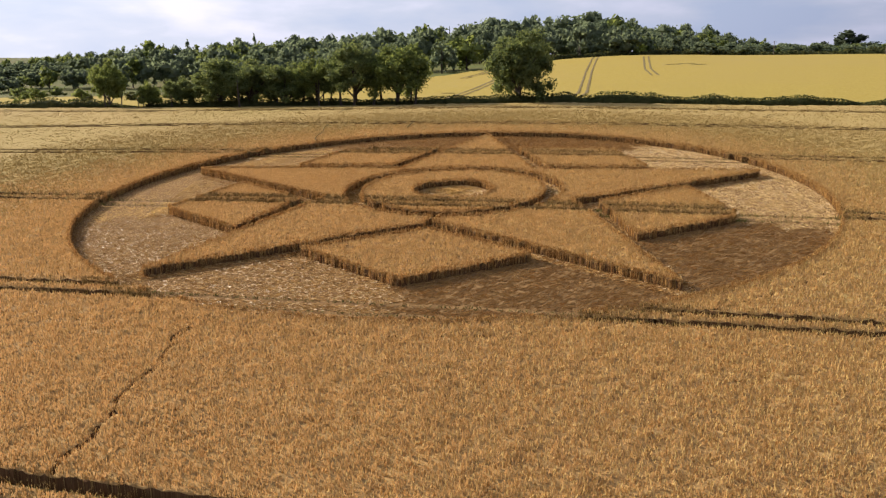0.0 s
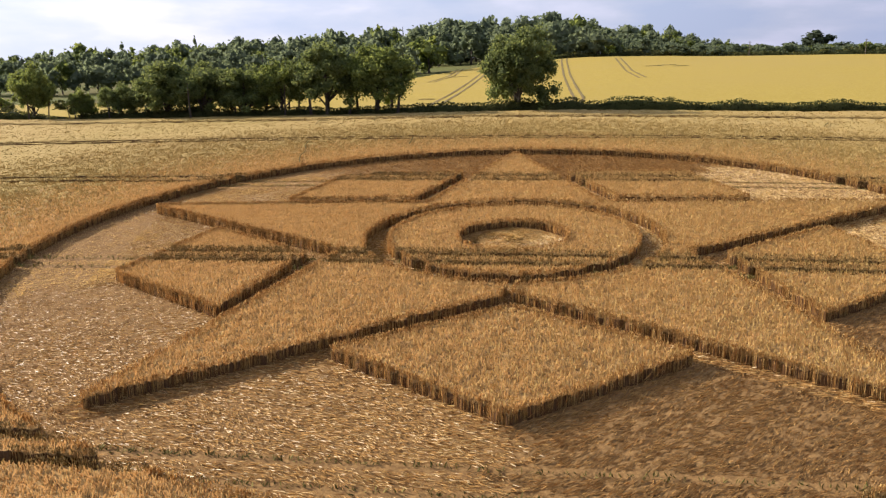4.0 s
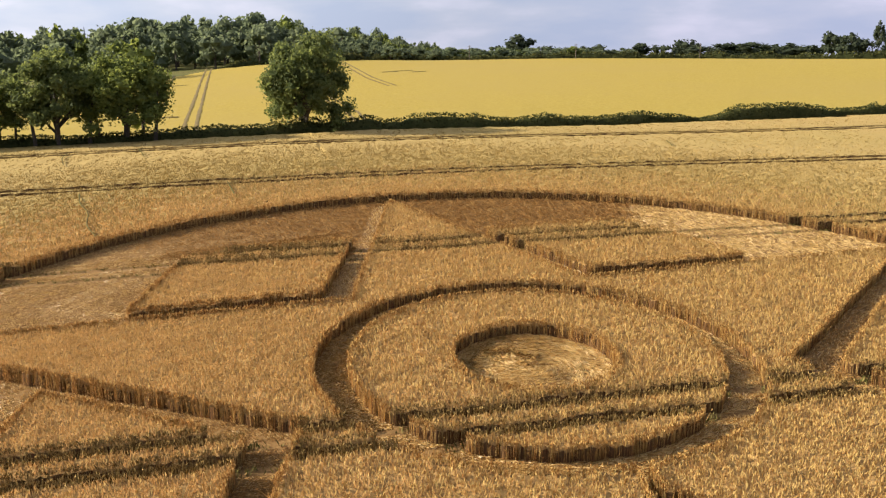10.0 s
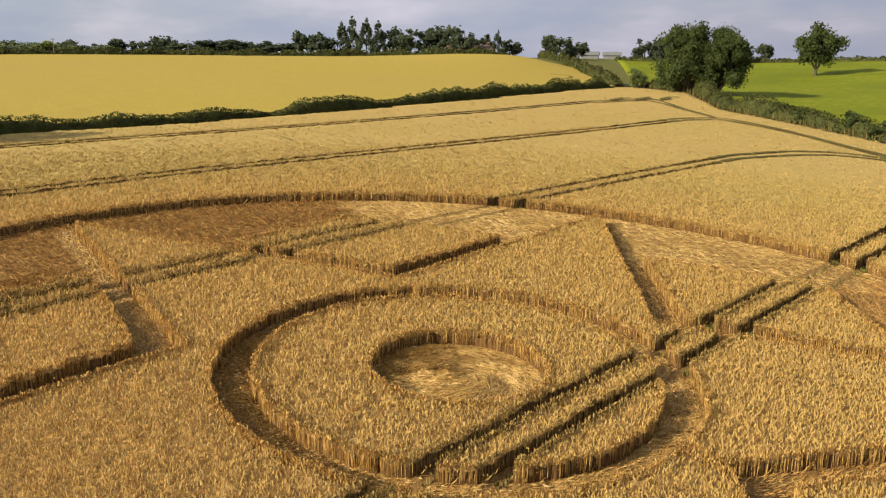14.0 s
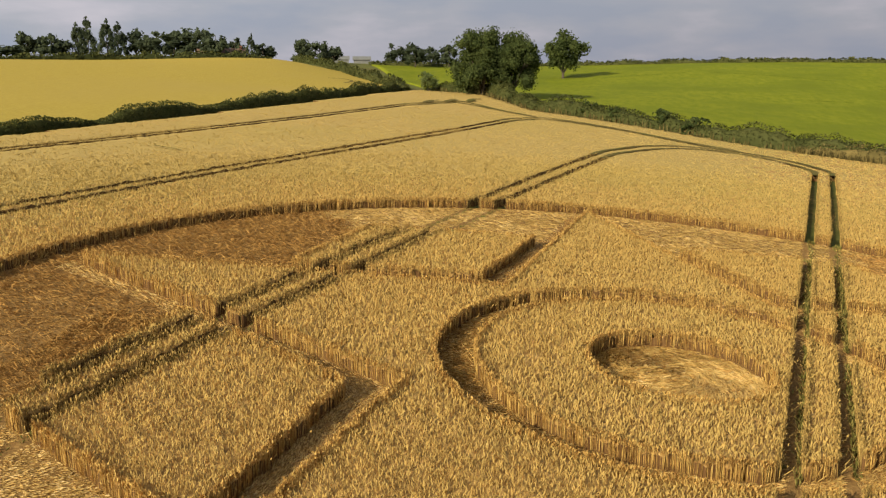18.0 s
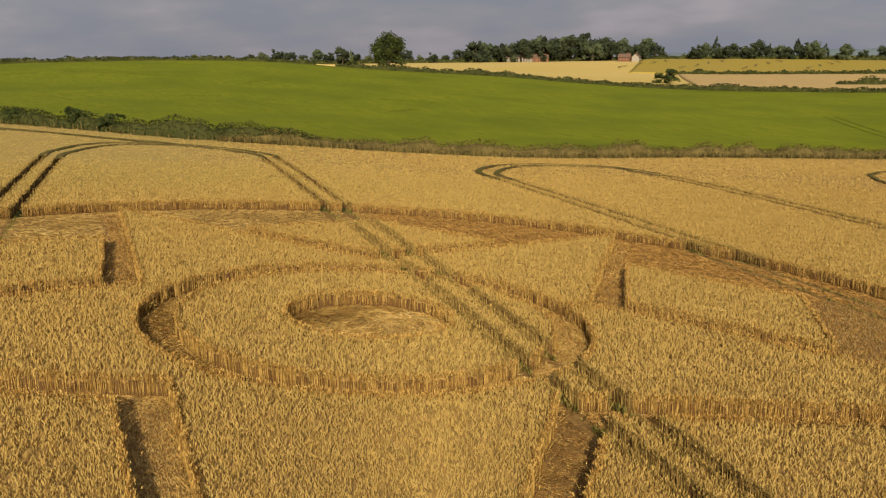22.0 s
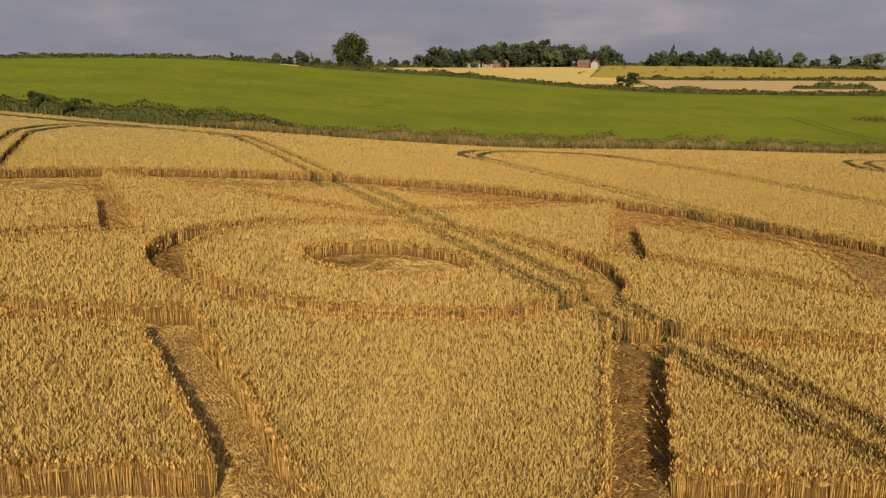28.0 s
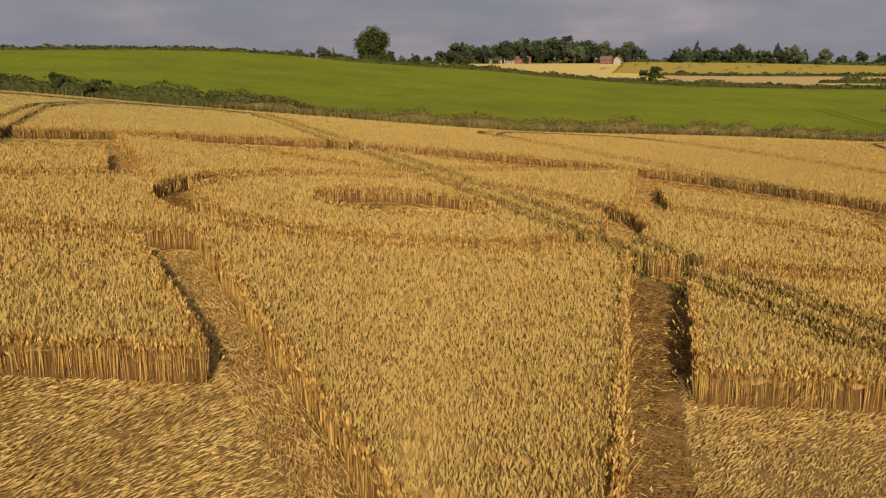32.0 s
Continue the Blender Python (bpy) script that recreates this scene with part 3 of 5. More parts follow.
def ear_cover(ob, X, Y, faces, density, tuft=1.0, tall=1.0):
    """Ears of wheat over the top of a block."""
    x4, y4 = X.ravel()[faces], Y.ravel()[faces]
    area = 0.5 * np.abs((x4[:, 2] - x4[:, 0]) * (y4[:, 3] - y4[:, 1]) - (x4[:, 3] - x4[:, 1]) * (y4[:, 2] - y4[:, 0]))
    cx, cy = x4.mean(1), y4.mean(1)
    k = np.repeat(np.arange(len(faces)), rng.poisson(area * density(cx, cy)))
    s, t = rng.random(len(k)), rng.random(len(k))
    x = (x4[k, 0] * (1 - s) + x4[k, 1] * s) * (1 - t) + (x4[k, 3] * (1 - s) + x4[k, 2] * s) * t
    y = (y4[k, 0] * (1 - s) + y4[k, 1] * s) * (1 - t) + (y4[k, 3] * (1 - s) + y4[k, 2] * s) * t
    keep = ~on_bend(x, y)
    x, y, k = x[keep], y[keep], k[keep]
    z = ground_z(x, y)
    lump = 0.05 * np.sin(x * 1.9 + np.sin(y * 1.3) * 2) * np.sin(y * 2.3 + np.sin(x * 0.9) * 2)
    big = np.clip(np.sqrt(95.0 / np.maximum(density(x, y), 1)), 0.66, 1.15)
    base = np.column_stack([x, y, z + CROP - 0.26 * big + lump + rng.uniform(-0.05, 0.03, len(k))])
    top = base + np.column_stack([rng.normal(size=(len(k), 2)) * 0.065 * big[:, None], rng.uniform(0.18, 0.28, len(k)) * big * tall])
    v, f = spikes(base, top, rng.uniform(0.042, 0.068, len(k)) * big * tuft, 0.5)
    ears = tagged(shape("ear_layer", v, f, EAR, ob), kind="stuff")
    ears.data.materials.append(GREEN_EAR)
    ears.data.materials.append(FAR_EAR)
    sort = np.where(rng.random(len(x)) < far_share(x, y), 2, 0)
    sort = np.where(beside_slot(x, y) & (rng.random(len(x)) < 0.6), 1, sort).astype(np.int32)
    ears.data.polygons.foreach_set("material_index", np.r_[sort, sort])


def ear_density(x, y):
    """More ears where the camera comes low, at the western end of its way."""
    d = np.hypot(x + 26, y - 13)
    return np.clip(300 - 10 * d, 88, 235)


sds = shapes_sd(fx, fy)
for which, (nm, lb) in enumerate(zip(NAMES, LABELS)):
    sd = sds[which]
    g0, g1 = np.gradient(sd, CELL)
    close = (np.abs(sd) < CELL * 0.62)
    # steps along the grid's two axes
    norm2 = np.maximum(g0 * g0 + g1 * g1, 0.25)
    su, sv = np.where(close, -sd * g0 / norm2, 0), np.where(close, -sd * g1 / norm2, 0)
    su, sv = np.clip(su, -0.6 * CELL, 0.6 * CELL), np.clip(sv, -0.6 * CELL, 0.6 * CELL)
    X, Y = fx + su * DU[0] + sv * DN[0], fy + su * DU[1] + sv * DN[1]
    ok = (sd < CELL * 0.62) & (np.hypot(fx - CX, fy - CY) < clip_r + 0.02)
    deep = (sd < 0)
    faces = grid_faces(ok, m, m)
    faces = faces[deep.ravel()[faces].any(1)]
    ob, p, q = crop_block(nm, lb, X, Y, faces, "structure" if which == 7 else "")
    if which >= 2 and which < 7:
        ob["group"] = "wheat rhombi"
    if which == 7:
        keep = np.hypot(p[:, 0] - CX, p[:, 1] - CY) < clip_r - 0.3
        p, q = p[keep], q[keep]
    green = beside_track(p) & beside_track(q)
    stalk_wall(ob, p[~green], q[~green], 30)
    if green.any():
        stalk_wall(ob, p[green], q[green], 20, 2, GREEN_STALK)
    ear_cover(ob, X, Y, faces, ear_density)
    crop_things.append(ob)
field = crop_things[-1]

# ---------------------------------------------------------------- the rest of the wheat field
E_HEDGE = np.array([(195.6, 67.4), (171, 40.2), (143, 25.7), (122, 5.2), (106.8, -13.2), (96.1, -40), (91.3, -68.5), (84.8, -112.9), (78.8, -168.2)], float)
N_HEDGE = np.array([(-165, 119), (-104.2, 104.5), (-61.5, 98.8), (-15.9, 91.7), (10.9, 87.6), (57.8, 80.7), (98.4, 75.1), (139.2, 69.7), (195.7, 63.2)], float)


def inside_field(x, y, margin=2.5):
    n_y = np.interp(x, N_HEDGE[:, 0], N_HEDGE[:, 1])
    e_x = np.interp(y, E_HEDGE[::-1, 1], E_HEDGE[::-1, 0])
    return (y < n_y - margin) & (x < e_x - margin)


vs = [np.concatenate([np.arange(-150, -74, 1.6), np.arange(-74, -30, 0.4), np.arange(-30, 62, 0.5), np.arange(62, 125, 1.4)])]
for t in TRACKS:
    vs = [v[np.abs(v - t) > 0.6] for v in vs] + [np.array([t - half_width(t), t + half_width(t)])]
lines = np.sort(np.concatenate(vs))
us = np.concatenate([np.arange(-150, -60, 1.6), np.arange(-60, -44, 0.5), np.arange(-44, -12, 0.4), np.arange(-12, -4, 0.17), np.arange(-4, 44, 0.4), np.arange(44, 70, 0.5), np.arange(70, 190, 1.4)])
qu, qv = np.meshgrid(us, lines, indexing="ij")
sv = qv + aslant(qu, qv + 2.2 * np.clip((58 - qu) / 60, 0, 1.5))
ox, oy = qu * DU[0] + sv * DN[0], qu * DU[1] + sv * DN[1]
ro = np.hypot(ox - CX, oy - CY)
near_rim = np.abs(ro - clip_r) < 0.3
k_r = np.where(near_rim, clip_r / np.maximum(ro, 1), 1)
ox, oy = CX + (ox - CX) * k_r, CY + (oy - CY) * k_r
of = grid_faces(inside_field(ox, oy) & (ro > clip_r - 0.3), len(us), len(lines))
fc_x, fc_y = ox.ravel()[of].mean(1), oy.ravel()[of].mean(1)
fv = qv.ravel()[of].mean(1)
in_track = np.zeros(len(of), bool)
for t, end in zip(TRACKS, ENDS):
    in_track |= (np.abs(fv - t) < half_width(t) * 0.95) & (fc_x < end)
fu = fc_x * DU[0] + fc_y * DU[1]
fv = fc_x * DN[0] + fc_y * DN[1]
trail_u = -6.4 - (fv + 45) * 0.163 + 0.22 * np.sin(fv * 0.9) + 0.12 * np.sin(fv * 2.3)
in_trail = (np.abs(fu - trail_u) < 0.13) & (fv < -34.6) & (fv > -51.3)
of = of[~in_track & ~in_trail]
ob, p, q = crop_block("wheat_field", "wide field of ripe golden wheat with tramlines", ox, oy, of, "structure")
d_c = np.hypot(p[:, 0] - CX, p[:, 1] - CY)
green = beside_track(p) & beside_track(q)
keep = (d_c > clip_r + 0.4) & (d_c < 75) & ~green
stalk_wall(ob, p[keep], q[keep], 6, 1)
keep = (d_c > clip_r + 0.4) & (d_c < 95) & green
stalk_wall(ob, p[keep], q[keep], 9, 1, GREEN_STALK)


def out_of_sight(x, y):
    """The corners of the field behind the way, where sparse tufts are enough."""
    far = rng.exponential(2.5, np.shape(x))
    return (x < -4 - 0.60 * (y + 84) - far) | (y < -57 - far) & (y < -46 - 1.65 * x - far) | (y < -150)


def field_density(x, y):
    d = np.hypot(x - CX, y - CY)
    south = np.hypot((x + 1) / 1.25, y + 47)
    out = np.maximum(np.clip(64.0 - 3.2 * (d - 48), 0, 64), np.clip(80.0 - 3.0 * np.maximum(south - 20, 0), 0, 80))
    return np.where(out_of_sight(x, y), 0.0, out)


ear_cover(ob, ox, oy, of, field_density)


def tuft_density(x, y):
    """Far off the ears are gathered into tufts."""
    d = np.hypot(x - CX, y - CY)
    out = np.clip((d - 46) / 8, 0, 1) * np.clip(15.0 - 0.085 * (d - 55), 6.0, 15.0) * (field_density(x, y) < 40)
    return np.where(out_of_sight(x, y), 5.0, out)


ear_cover(ob, ox, oy, of, tuft_density, 2.5, 0.6)

# ---------------------------------------------------------------- laid crop inside the circle
lg = np.arange(-34.8, 34.81, 0.2)
lx, ly = np.meshgrid(CX + lg, CY + lg, indexing="ij")
lump = np.sin(lx * 2.9 + 2 * np.sin(ly * 1.7)) * np.sin(ly * 3.3 + 2 * np.sin(lx * 1.3))
lz = ground_z(lx, ly) + 0.04 + 0.035 * lump + rng.uniform(-0.035, 0.035, lx.shape)
bare = np.min(np.stack(shapes_sd(lx, ly)[:7]), 0) > -0.35
lf = grid_faces((np.hypot(lx - CX, ly - CY) < R_OUT + 0.3) & bare, len(lg), len(lg))
laid = tagged(new("laid_wheat"), "flattened straw laid in a swirl inside the crop circle", "flattened crop", kind="structure")
shape("straw_floor", np.stack([lx, ly, lz], -1).reshape(-1, 3), lf, SOIL, laid)

n = 430000
px, py = np.r_[rng.uniform(-36, 36, n), rng.uniform(-28, -2, 210000)], np.r_[rng.uniform(-36, 36, n), rng.uniform(-6, 26, 210000)]
# thicker mats of straw in the middle and round the ring
mat_r = np.r_[R_IN * np.sqrt(rng.random(24000)), rng.uniform(R_DISC, R_RING, 34000)]
mat_a = rng.uniform(0, 2 * math.pi, len(mat_r))
px, py = np.r_[px, mat_r * np.cos(mat_a)], np.r_[py, mat_r * np.sin(mat_a)]
stand = np.min(np.stack(shapes_sd(CX + px, CY + py)), 0)
lv = (CX + px) * DN[0] + (CY + py) * DN[1]
on_track = np.min(np.abs(lv[:, None] - np.array(TRACKS[:6])[None]), 1)
r = np.hypot(px, py)
keep = (stand > 0.02) & (r < R_OUT) & ((on_track > 0.3) | (r < R_IN))
px, py, r = px[keep], py[keep], r[keep]
phi = np.arctan2(py, px)
# each arm tip has its own field of lay, square to the arm and meeting its neighbours in a clean seam
tip_n = np.round(np.degrees(phi - PHASE) / 72 + rng.normal(size=len(r)) * 0.018 + 0.02 * np.sin(r * 1.7))
heading = PHASE + np.radians(72) * tip_n + math.pi / 2
heading += np.where(tip_n == 1, 0.6, np.where(tip_n == 0, -0.3, 0.0))
heading = np.where(r < R_RING + 1.3, phi + math.pi / 2, heading)
# along the lanes between arms and rhombi the straw lies with the lane
rel = (np.degrees(phi - PHASE)) % 72
lane = (r > R_RING + 1.2) & (r < R_TIP + 0.6)
arm = np.round((np.degrees(phi - PHASE) - rel) / 72)
from_tip = np.where(rel < 36, arm, arm + 1)
tip_a = PHASE + np.radians(72) * from_tip
notch_a = PHASE + np.radians(72) * arm + math.radians(36)
tx, ty = R_TIP * np.cos(tip_a), R_TIP * np.sin(tip_a)
nx, ny = R_NOTCH * np.cos(notch_a), R_NOTCH * np.sin(notch_a)
off = np.abs((px - nx) * (ty - ny) - (py - ny) * (tx - nx)) / np.hypot(tx - nx, ty - ny)
lane &= off < np.where(r < 20.5, 2.1, 1.15)
heading = np.where(lane, np.arctan2(ty - ny, tx - nx) + math.pi * ((from_tip % 5 == 1) & (rel > 36)), heading)
heading += np.where((r > R_IN) & (r < R_RING + 1.3), rng.normal(size=len(r)) * 0.5, 0.0)
# round the northern tip it is trodden every way
heading += np.where((tip_n % 5 == 0) & (r > R_RING + 1.3) & ~lane, rng.normal(size=len(r)) * 1.1, 0.0)
heading += np.where(lane & (rng.random(len(r)) < 0.3), rng.uniform(-1.6, 1.6, len(r)), 0.0)
heading = np.where(r < R_IN, phi + math.pi / 2 + 0.9 - r * 0.12 + 0.5 * np.sin(r * 2.6 + phi * 2) * np.sin(phi * 3 + r), heading)
heading += rng.normal(size=len(r)) * 0.26 + 0.20 * np.sin(px * 0.9 + np.sin(py * 0.8) * 1.5) + 0.16 * np.sin(px * 4.1 + np.sin(py * 3.3) * 2)
length = rng.uniform(0.25, 0.62, len(r)) * np.where(r < R_IN, 1.25, 1) * np.clip(np.hypot(px + 22, py - 11) / 34, 0.4, 1.0)
x0, y0 = CX + px, CY + py
z0 = ground_z(x0, y0)
base = np.column_stack([x0, y0, z0 + rng.uniform(0.01, 0.07, len(r))])
rise = rng.uniform(0.02, 0.18, len(r)) * length * np.where(lane, 1.8, np.where(tip_n == 0, 1.9, 1.0)) * np.where(r < R_IN, 0.5 + 0.9 * (np.sin(r * 3.1 - phi * 3 + np.sin(px * 1.3)) > 0.35), 1.0)
# tufts that spring up again in two of the sectors
tuft = np.clip(np.sin(px * 4.3 + 2.0 * np.sin(py * 2.1)) * np.sin(py * 4.9 + 2.0 * np.sin(px * 1.7)) + rng.normal(size=len(r)) * 0.25, 0, 1)
rise *= 1 + np.where(lane | (r < R_RING + 1.3), 0.0, np.where(tip_n == 0, 2.4, np.where(tip_n == 3, 0.9, 0.0))) * tuft
top = base + np.column_stack([np.cos(heading) * length, np.sin(heading) * length, rise + 0.02])
slim = np.clip(np.hypot(px + 22, py - 11) / 26, 0.72, 1.0)
# round two of the tips, and along the lanes, brown stands for straw lying dull to the sun; elsewhere the pale stems
# show
browned = np.isin(tip_n % 5, (0, 3)) & (r > R_RING + 1.3)
browned |= (tip_n % 5 == 2) & (r > R_RING + 1.3) & (rng.random(len(r)) < 0.6)
browned = np.where(lane | (r < R_RING + 1.3), rng.random(len(r)) < np.where(lane, np.where((from_tip % 5 == 1) & (rel > 36) | (from_tip % 5 == 0) & (rel < 36), 0.3, 0.72), np.where(r < R_IN, 0.22, 0.45)), browned)
for pick, name, mat, wide in ((~browned, "straw", LAID, 1.12), (browned, "ear_litter", BROWN_LAID, 1.25)):
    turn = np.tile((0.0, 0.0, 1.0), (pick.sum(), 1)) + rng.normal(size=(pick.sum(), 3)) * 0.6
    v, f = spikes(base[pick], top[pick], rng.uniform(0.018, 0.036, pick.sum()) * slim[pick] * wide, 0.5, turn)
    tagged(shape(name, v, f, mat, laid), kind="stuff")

# green weeds in the wheel tracks
for t in TRACKS[:6]:
    lush = t in (-2.85, -4.7)
    s = rng.uniform(-36, 36, 3600 if lush else 1000)
    w = np.where(rng.random(len(s)) < 0.7, -0.2, 0.0) * lush + rng.normal(size=len(s)) * 0.09
    x, y = s * DU[0] + (t + w) * DN[0], s * DU[1] + (t + w) * DN[1]
    r = np.hypot(x - CX, y - CY)
    stand = np.min(np.stack(shapes_sd(x, y)), 0)
    keep = (r < R_OUT + 0.3) & ((stand < 0.25) | (r > 13)) & (rng.random(len(x)) < np.where(lush & (stand > 0.47), 0.2, 0.85))
    x, y, stand = x[keep], y[keep], stand[keep]
    z = ground_z(x, y)
    tall = rng.uniform(0.06, 0.28, len(x)) * (1.6 if lush else 1.0)
    base = np.column_stack([x, y, z])
    top = base + np.column_stack([rng.normal(size=(len(x), 2)) * 0.12, tall])
    v, f = spikes(base, top, rng.uniform(0.03, 0.09, len(x)), 0.5)
    tagged(shape("weed_strip", v, f, WEED), "green weeds growing along a tractor wheel track", "weeds", kind="stuff")

# ---------------------------------------------------------------- neighbouring fields


def field_sheet(name, label, near, far, n, k, height, mat, rough=0.08):
    """A field of crop between two boundary lines, its top a little uneven, its rim down to the ground."""
    a, b = along(near, n), along(far, n)
    t = np.linspace(0, 1, k)[None, :, None]
    xy = a[:, None] * (1 - t) + b[:, None] * t
    z = land(xy[..., 0], xy[..., 1])
    top = np.concatenate([xy, (z + height + rng.uniform(-rough, rough, z.shape))[..., None]], -1).reshape(-1, 3)
    low = np.concatenate([xy, (z - 0.2)[..., None]], -1).reshape(-1, 3)
    f = grid_faces(np.ones((n, k), bool), n, k)
    e = np.concatenate([f[:, [q, (q + 1) % 4]] for q in range(4)])
    key = np.sort(e, 1)
    _, idx, count = np.unique(key[:, 0].astype(np.int64) * n * k + key[:, 1], return_index=True, return_counts=True)
    rim = e[idx[count == 1]]
    side = np.stack([rim[:, 1], rim[:, 0], rim[:, 0] + n * k, rim[:, 1] + n * k], 1)
    return tagged(shape(name, np.concatenate([top, low]), np.concatenate([f, side]), mat, smooth=False), label, "field", kind="structure")


north_near = [(x, y + 3.0) for x, y in [(-53.3, 97.5), (-15.9, 91.7), (10.9, 87.6), (57.8, 80.7), (98.4, 75.1), (139.2, 69.7), (189.7, 63.8)]]
north_far = [(-36.9, 185.1), (-8.2, 225.9), (30, 286.7), (88.3, 293.9), (146.8, 267.3), (194.6, 229.6), (241.1, 177.4), (264.1, 134), (261.1, 106.5)]
field_sheet("barley_field", "smooth yellow ripe barley field on the rise", north_near, north_far, 160, 110, 0.55, GOLD)
field_sheet("barley_field", "strip of yellow barley behind the hedgerow trees", [(-150, 121), (-57.6, 101.8)], [(-172.8, 164.5), (-42.9, 182.9)], 60, 40, 0.5, GOLD)
green_near = [(202.7, 63.1), (178, 36.1), (149, 21.6), (126.9, 2.2), (111.7, -15.3), (101.1, -41.1), (96.2, -68.7), (89.8, -113), (83.7, -168.3)]
green_far = [(344, 125), (366, 39.7), (367.5, -48.9), (352.4, -105.2), (332.9, -149.8), (302.6, -202.4), (264.4, -251.5), (216, -300), (157.3, -351.8)]
field_sheet("green_field", "fresh green crop field rising to a low ridge", green_near, green_far, 170, 130, 0.35, GREEN)
pale_near = [(377.3, -65.7), (360.2, -113.4), (340.7, -157.1), (310.4, -209.6), (272.2, -258.8), (223.7, -307.3), (167.1, -357.1)]
pale_far = [(846.4, -251.9), (782, -373.2), (714.1, -478.8), (637, -582.6), (557.5, -660.2), (433.9, -748.8)]
field_sheet("pale_field", "pale dry grain field beyond the green ridge", pale_near, pale_far, 70, 50, 0.4, PALE)
gold_near = [(491.7, -439.7), (465.3, -465.6), (392.2, -514.6), (308.7, -572.8)]
gold_far = [(637, -582.6), (597.8, -622.5), (557.5, -660.2), (433.9, -748.8)]
field_sheet("fallow_field", "brown stubble strip beyond the green field", [(257.3, -276.7), (223.6, -309.3), (169, -359.2)], [(463.3, -463.5), (392.3, -513.6), (308.7, -571.8)], 50, 30, 0.9, FALLOW)
field_sheet("barley_field", "far yellow field with darker worn tramlines", gold_near, gold_far, 60, 40, 1.2, GOLD)

# ---------------------------------------------------------------- tramlines that bend along the headlands, and those of the barley


def ribbon(name, label, pts, width, height, mat, n, surface=land):
    """A wheel track on a far crop: a narrow uneven coloured strip along a line."""
    c = along(pts, n)
    d = np.gradient(c, axis=0)
    d /= np.linalg.norm(d, axis=1, keepdims=True)
    side = np.stack([-d[:, 1], d[:, 0]], 1)
    w = width / 2 * rng.uniform(0.7, 1.3, (n, 1))
    a, b = c - side * w, c + side * w
    rows = [np.column_stack([q, surface(q[:, 0], q[:, 1]) + h]) for q, h in ((a, height), (c, height + 0.05), (b, height))]
    k = np.arange(n - 1)[:, None]
    f = np.concatenate([k + np.array([0, n, n + 1, 1]), k + n + np.array([0, n, n + 1, 1])])
    return tagged(shape(name, np.concatenate(rows), f, mat), label, "wheel track", kind="stuff")


# ribbons lie on top of the crop, so a gap's shade is in this colour
TRACK = material("worn_track_shade", [(0.060, 0.045, 0.015), (0.115, 0.085, 0.026), (0.205, 0.148, 0.046)], scale=1.2, rough=0.9, stain=(0.10, 0.09, 0.025), stain_scale=0.2, spec=0.06)
BARLEY_TRACK = material("barley_track_growth", [(0.10, 0.070, 0.020), (0.15, 0.105, 0.028), (0.22, 0.155, 0.038)], scale=1.2, rough=0.9)


for bend_pts in BENDS:
    ribbon("headland_track", "bend of a tractor track at the headland", smooth_line(bend_pts, 70), 0.75, CROP - 0.06, TRACK, 90, ground_z)
for pts in ([(-18.6, 46.8), (-18.7, 42.8), (-18, 38.8), (-18.4, 34.8), (-17.8, 31.4)], [(-19.2, 77.9), (-20.1, 72.2), (-19.9, 65.2)], [(-11.7, 77.3), (-11.7, 68.2)], [(-6.2, 46.7), (-6.6, 40.7)], [(-30.7, 74.1), (-28, 73.8)], [(48.4, 55.3), (45.6, 50.5)]):
    ribbon("animal_trail", "thin trodden trail through the standing wheat", smooth_line(pts, 30), 0.13, CROP + 0.03, TRACK, 40, ground_z)
for k in range(9):
    x, y = 137.8 + 1.5 * k, 47.6 - 1.2 * k + (k % 3)
    ribbon("headland_track", "short turning mark of a tractor in the wheat", smooth_line([(x, y), (x + 3, y + 1.5), (x + 6, y + (k % 2))], 16), 0.7, CROP + 0.03, TRACK, 16, ground_z)
for shift in (0.0, 1.85):
    for pts in ([(-4.5, 96), (-1.3, 118.6), (7.0, 172), (14.8, 221), (27.0, 294)], [(22, 99), (26, 116), (30.3, 146), (38, 199), (48.5, 265), (52, 284)], [(53.2, 171.5), (56.4, 199), (65.2, 248), (68.5, 266)], [(-1.5, 201), (5.6, 227.5), (11, 265.5)]):
        ribbon("barley_track", "paired wheel track through yellow barley", [(x + shift, y) for x, y in pts], 0.6, 0.62, BARLEY_TRACK, 60)
for x, y, ln in ((66, 214.5, 5), (70, 215.5, 6), (73, 209, 5), (5.5, 219.5, 6), (-5, 127.2, 3.4)):
    ribbon("flattened_patch", "weather-flattened patch in the barley", [(x, y), (x + ln * 0.5, y + 0.8), (x + ln, y)], 1.6, 0.62, TRACK, 12)
ribbon("barley_track", "bend of a wheel track in the barley", smooth_line([(199.2, 87.1), (211.3, 88), (221.1, 94.3), (214.9, 97.6)], 20), 0.9, 0.62, TRACK, 20)
for pts in ([(307.8, -18), (289.6, -38.4), (270.3, -55)], [(207, -94.4), (199.4, -110.8)], [(208.2, -141.8), (206.5, -162.1)], [(145.7, -224.5), (116.4, -204.5), (93.9, -190.8)], [(147.8, -221.5), (118.5, -201.6), (96, -187.8)], [(290, 23.4), (308.9, -9.6)], [(212.5, -37.2), (213.3, -48.8)], [(249.1, -63.3), (260.7, -79)], [(178, -84.1), (183.8, -96.3)]):
    ribbon("green_track", "dark worn line across the green crop", pts, 0.6, 0.42, GREEN_MARK, 24)
